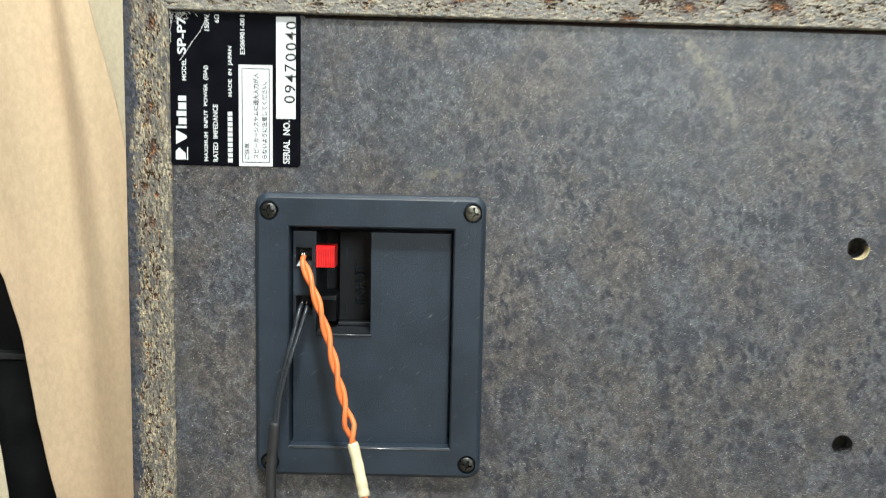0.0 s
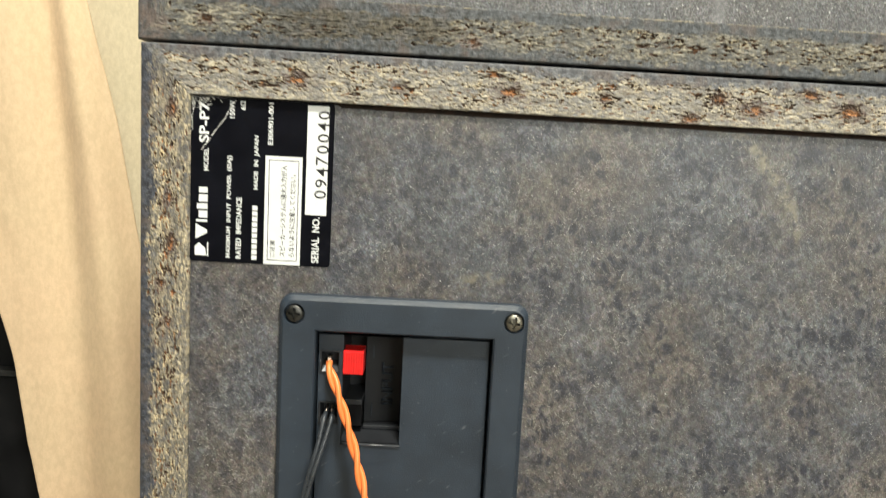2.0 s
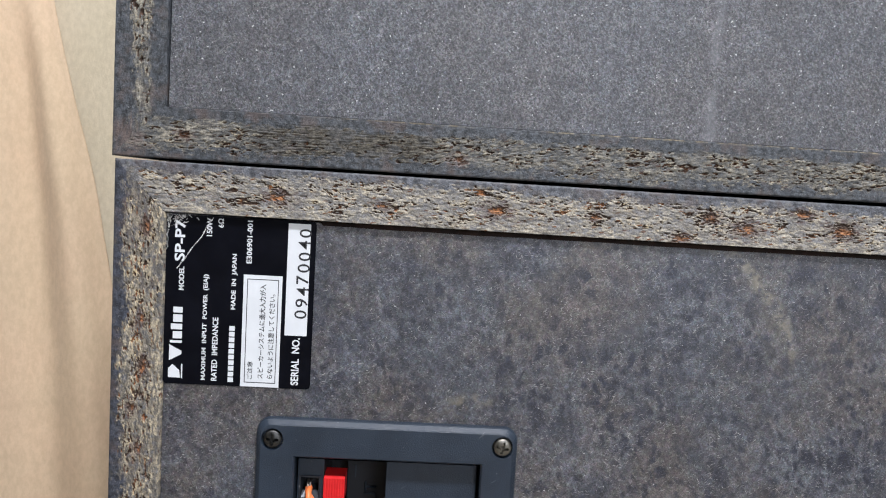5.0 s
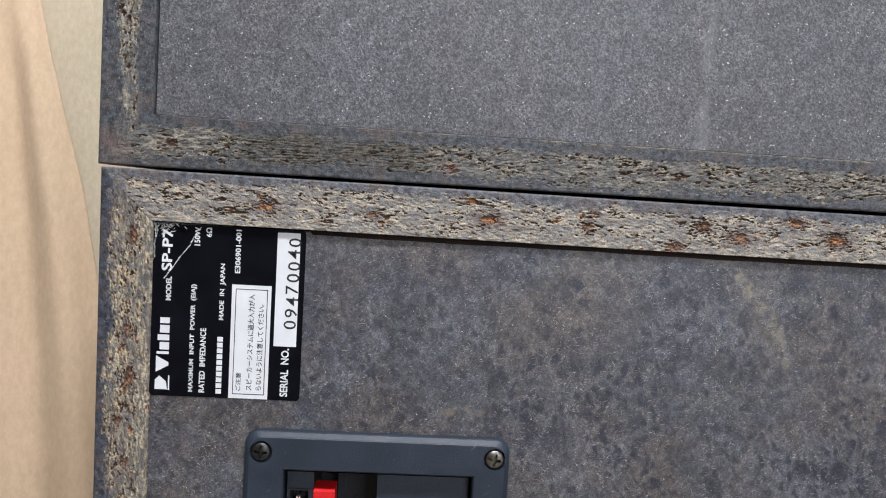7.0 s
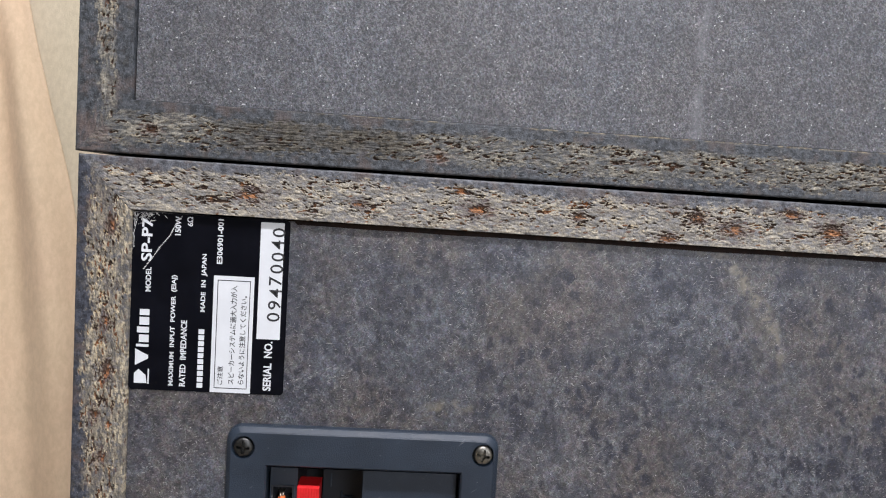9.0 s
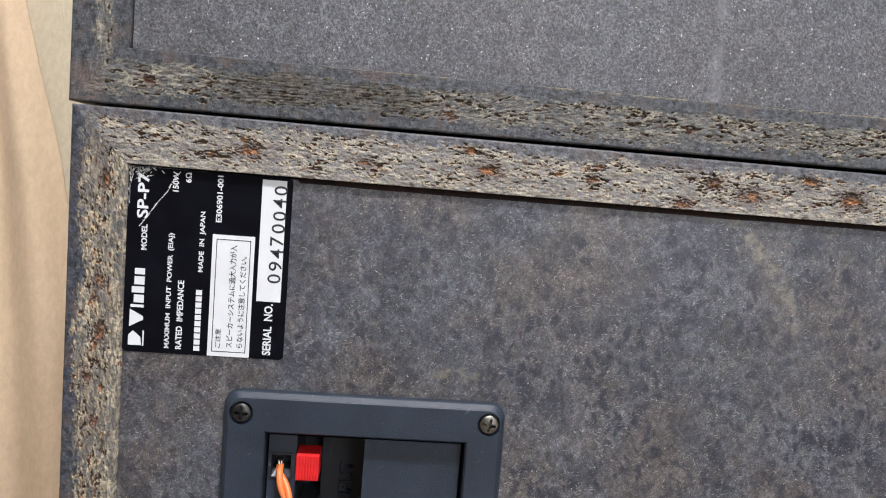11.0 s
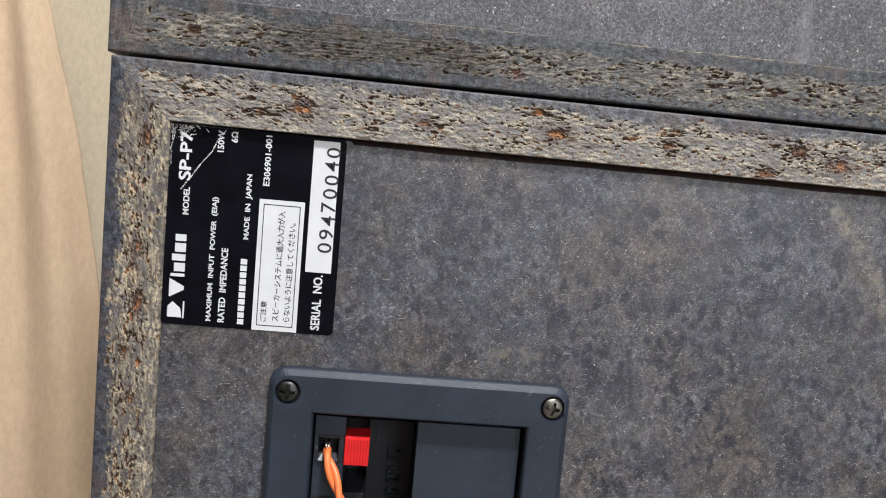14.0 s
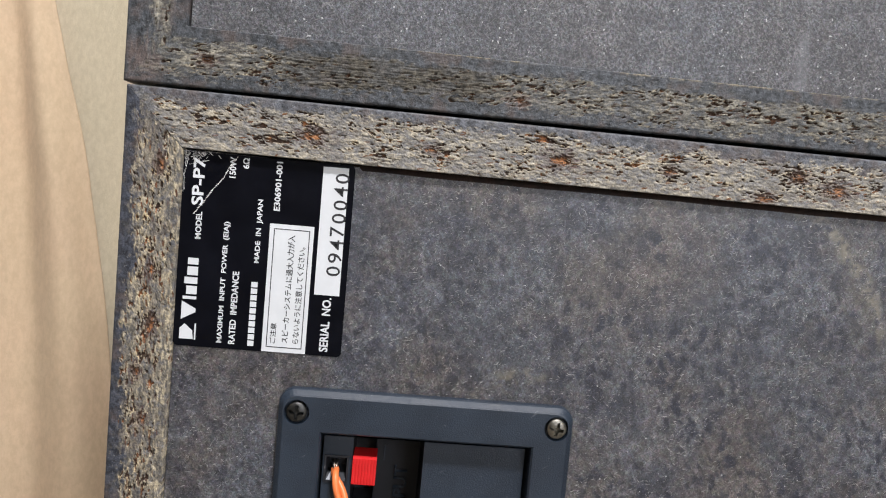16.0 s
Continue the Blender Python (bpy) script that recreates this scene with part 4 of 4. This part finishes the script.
for _ in range(90):
    a, t = rng.choice(((rng.uniform(0.3, 12.0), rng.uniform(63.6, 65.2)), (rng.uniform(0.2, 0.9), rng.uniform(52, 65)), (rng.uniform(0.5, 8), rng.uniform(60.5, 65)), (rng.uniform(1, 7), rng.uniform(62.5, 65))))
    l, w, turn = rng.uniform(0.2, 1.3), rng.uniform(0.04, 0.22), rng.uniform(0, math.pi) if a > 1.0 else rng.uniform(1.3, 1.8)
    c, sn = math.cos(turn), math.sin(turn)
    bm.faces.new(ring(bm, [(LX + (a + u * l * c - v * w * sn) / 1000, LY - 0.00018, LZ + (t + u * l * sn + v * w * c) / 1000) for u, v in ((-1, -0.6), (0.1, -1), (1, 0.2), (0.2, 1), (-0.8, 0.7))]))
part("torn_flakes", facing(bm), TORN, rating, "white crease and torn flakes")


# ---- cables ----
def twisted(line, radius, lay, phase, loosen):
    """One of two strands wound round a line."""
    out, run = [], 0.0
    for i, p in enumerate(line):
        if i:
            run += (p - line[i - 1]).length
        way = (line[min(i + 1, len(line) - 1)] - line[max(i - 1, 0)]).normalized()
        side = Vector((1, 0, 0))
        side = (side - way * side.dot(way)).normalized()
        a = phase + math.pi * run / lay
        out.append(p + radius * loosen(i / (len(line) - 1)) * (math.cos(a) * side + math.sin(a) * way.cross(side)))
    return out


red_cable = thing("speaker_cable", (0.11, -0.05, 0.0), "twisted orange speaker wire with a cream sleeve", "cable", "speaker cables")
run = smooth_path([(0.0764, 0.0040, 0.2008), (0.0776, -0.0012, 0.1985), (0.0832, -0.0060, 0.1860), (0.0896, -0.0100, 0.1680), (0.0950, -0.0145, 0.1500),
                   (0.0996, -0.0180, 0.1345), (0.1022, -0.0200, 0.1235)], 14)
for k in range(2):
    strand = twisted(run, 0.00105, 0.0135, 0.6 + math.pi * k, lambda f: min(1.0, 0.25 + 4 * f) * (1 + 0.9 * max(0.0, 1 - abs(f - 0.87) / 0.13)))
    part("strand", tube(strand, 0.00115, 10), ORANGE, red_cable, "orange insulated wire", True)
    part("bare_tip", tube(smooth_path([(0.0758 + 0.0012 * k, 0.0072, 0.2026), (0.0760 + 0.0010 * k, 0.0035, 0.2026), (0.0764 + 0.0006 * k, 0.0020, 0.2002)], 5), 0.00045, 6), COPPER, red_cable, "bare copper wire end", True)
sleeve = smooth_path([(0.1018, -0.0199, 0.1250), (0.1044, -0.0225, 0.1165), (0.1066, -0.0256, 0.1090), (0.1077, -0.0272, 0.1047)], 8)
part("sleeve", tube(sleeve, [0.0021] + [0.0024 + 0.0001 * math.sin(i) for i in range(len(sleeve) - 1)], 14), CREAM_SLEEVE, red_cable, "cream heat-shrink sleeve", True)
tail = smooth_path([(0.1074, -0.0268, 0.1060), (0.1100, -0.0315, 0.0900), (0.1110, -0.0380, 0.0600), (0.1130, -0.0450, -0.05), (0.15, -0.08, GROUND + 0.05), (0.30, -0.15, GROUND + 0.002), (0.60, -0.16, GROUND + 0.002)], 14)
for k in range(2):
    part("strand", tube(twisted(tail, 0.00105, 0.0135, 0.6 + math.pi * k, lambda f: 1.0), 0.00115, 8), ORANGE, red_cable, "orange insulated wire", True)

black_cable = thing("speaker_cable", (0.065, -0.02, 0.0), "thin black speaker wire pair with a black sleeve", "cable", "speaker cables")
for k in range(2):
    line = smooth_path([(0.0760 + 0.0022 * k, 0.0040, 0.1800), (0.0755 + 0.0030 * k, -0.0005, 0.1775), (0.0742 + 0.0022 * k, -0.0050, 0.1690), (0.0712 + 0.0016 * k, -0.0080 - 0.0012 * k, 0.1560),
                        (0.0686 + 0.0009 * k, -0.0098 - 0.0010 * k, 0.1420), (0.0668 + 0.0010 * k, -0.0110, 0.1280)], 8)
    part("strand", tube(line, 0.00098, 10), BLACK_WIRE, black_cable, "thin black insulated wire", True)
    part("bare_tip", tube(smooth_path([(0.0762 + 0.0018 * k, 0.0062, 0.1815), (0.0761 + 0.0020 * k, 0.0030, 0.1812), (0.0760 + 0.0022 * k, 0.0022, 0.1795)], 5), 0.0004, 6), COPPER, black_cable, "bare copper wire end", True)
line = smooth_path([(0.0672, -0.0110, 0.1300), (0.0664, -0.0115, 0.1200), (0.0656, -0.0125, 0.1080), (0.0660, -0.0140, 0.0920), (0.0670, -0.0170, 0.05), (0.068, -0.045, -0.05),
                    (0.07, -0.09, GROUND + 0.08), (0.20, -0.12, GROUND + 0.0025), (0.55, -0.11, GROUND + 0.0025)], 10)
part("sleeve", tube(line, [0.0019] + [0.0022] * (len(line) - 1), 12), BLACK_SLEEVE, black_cable, "black heat-shrink sleeve", True)


# ---- curtain and what shows beside it ----
def drape(name, material, x_left, x_right, z0, z1, y_of, nx, nz, label, hem=0.0015):
    """A hanging sheet of cloth with uneven edges, folds and thickness."""
    bm = bmesh.new()
    sides = []
    for off in (0.0, hem):
        rows = []
        for j in range(nz + 1):
            z = z0 + (z1 - z0) * j / nz
            a, b = x_left(z), x_right(z)
            rows.append(ring(bm, [(a + (b - a) * i / nx, y_of(a + (b - a) * i / nx, z) + off, z) for i in range(nx + 1)]))
        for r, q in zip(rows, rows[1:]):
            for i in range(nx):
                bm.faces.new((r[i], r[i + 1], q[i + 1], q[i]))
        sides.append(rows)
    f, b = sides
    for j in range(nz):
        bm.faces.new((f[j][0], f[j + 1][0], b[j + 1][0], b[j][0]))
        bm.faces.new((f[j][-1], f[j + 1][-1], b[j + 1][-1], b[j][-1]))
    return tagged(part(name, bm, material, None, "", True), label, "curtain")


def along(pairs):
    zs, xs = zip(*pairs)
    return lambda z: float(np.interp(z, zs, xs))


valley = along(((-0.45, -0.235), (0.02, -0.262), (0.205, -0.278), (0.37, -0.294), (0.50, -0.306), (2.3, -0.36)))
crest = along(((-0.45, -0.13), (0.0, -0.185), (0.148, -0.203), (0.309, -0.229), (0.50, -0.276), (0.70, -0.31), (2.3, -0.40)))
left_hem = along(((-0.45, -0.250), (-0.146, -0.297), (-0.05, -0.319), (0.042, -0.334), (0.119, -0.357), (0.20, -0.42), (0.5, -0.60), (2.3, -0.80)))


def front_folds(x, z):
    v = x - valley(z)
    deep = 0.006 + 0.009 * step(0.05, 0.35, np.float64(z)) * (1 - step(0.42, 0.60, np.float64(z)))
    fold = deep * math.exp(-((v + 0.002) / 0.019) ** 2) - 0.014 * math.exp(-((v - 0.045) / 0.030) ** 2) - 0.006 * math.exp(-((v + 0.045) / 0.028) ** 2)
    fold += 0.026 * math.exp(-((crest(z) - x) / 0.016) ** 2)
    return 0.500 + fold + 0.006 * (noise.noise((x * 9, z * 3, 1.0))) + 0.0015 * noise.noise((x * 40, z * 30, 4.0))


drape("curtain", CLOTH, left_hem, crest, GROUND + 0.01, 2.745, front_folds, 70, 220, "cream fleece curtain hanging in soft folds")
drape("curtain", LINING, lambda z: crest(z) - 0.06, lambda z: 0.75, GROUND + 0.01, 2.745,
      lambda x, z: 0.530 + 0.010 * math.sin(x * 26 + 0.8 * z) * step(-0.1, 0.1, np.float64(x)) + 0.004 * noise.noise((x * 7, z * 2, 2.0)), 90, 80,
      "pale greenish cream curtain hanging behind another")
low_hem = along(((-0.45, -0.335), (-0.147, -0.366), (-0.09, -0.373), (0.0, -0.40), (0.3, -0.60)))
drape("curtain", LINING, lambda z: -0.75, low_hem, GROUND + 0.01, 0.3, lambda x, z: 0.505 + 0.008 * math.sin(x * 45 + 3 * z), 40, 40,
      "cream cloth hanging before a black cabinet")

cupboard = thing("cabinet", (-0.45, 0.75, GROUND), "black lacquered cabinet standing behind the curtain", "cabinet")
part("body", box(-0.90, 0.10, 0.60, 0.95, GROUND, 0.9, 0.002), BLACK_CABINET, cupboard)
part("door", box(-0.895, 0.095, 0.585, 0.599, GROUND + 0.04, -0.006, 0.002), BLACK_CABINET, cupboard)
part("rail", box(-0.90, 0.10, 0.580, 0.599, -0.004, 0.004, 0.0015), GREY_TRIM, cupboard, "dark grey edge strip")
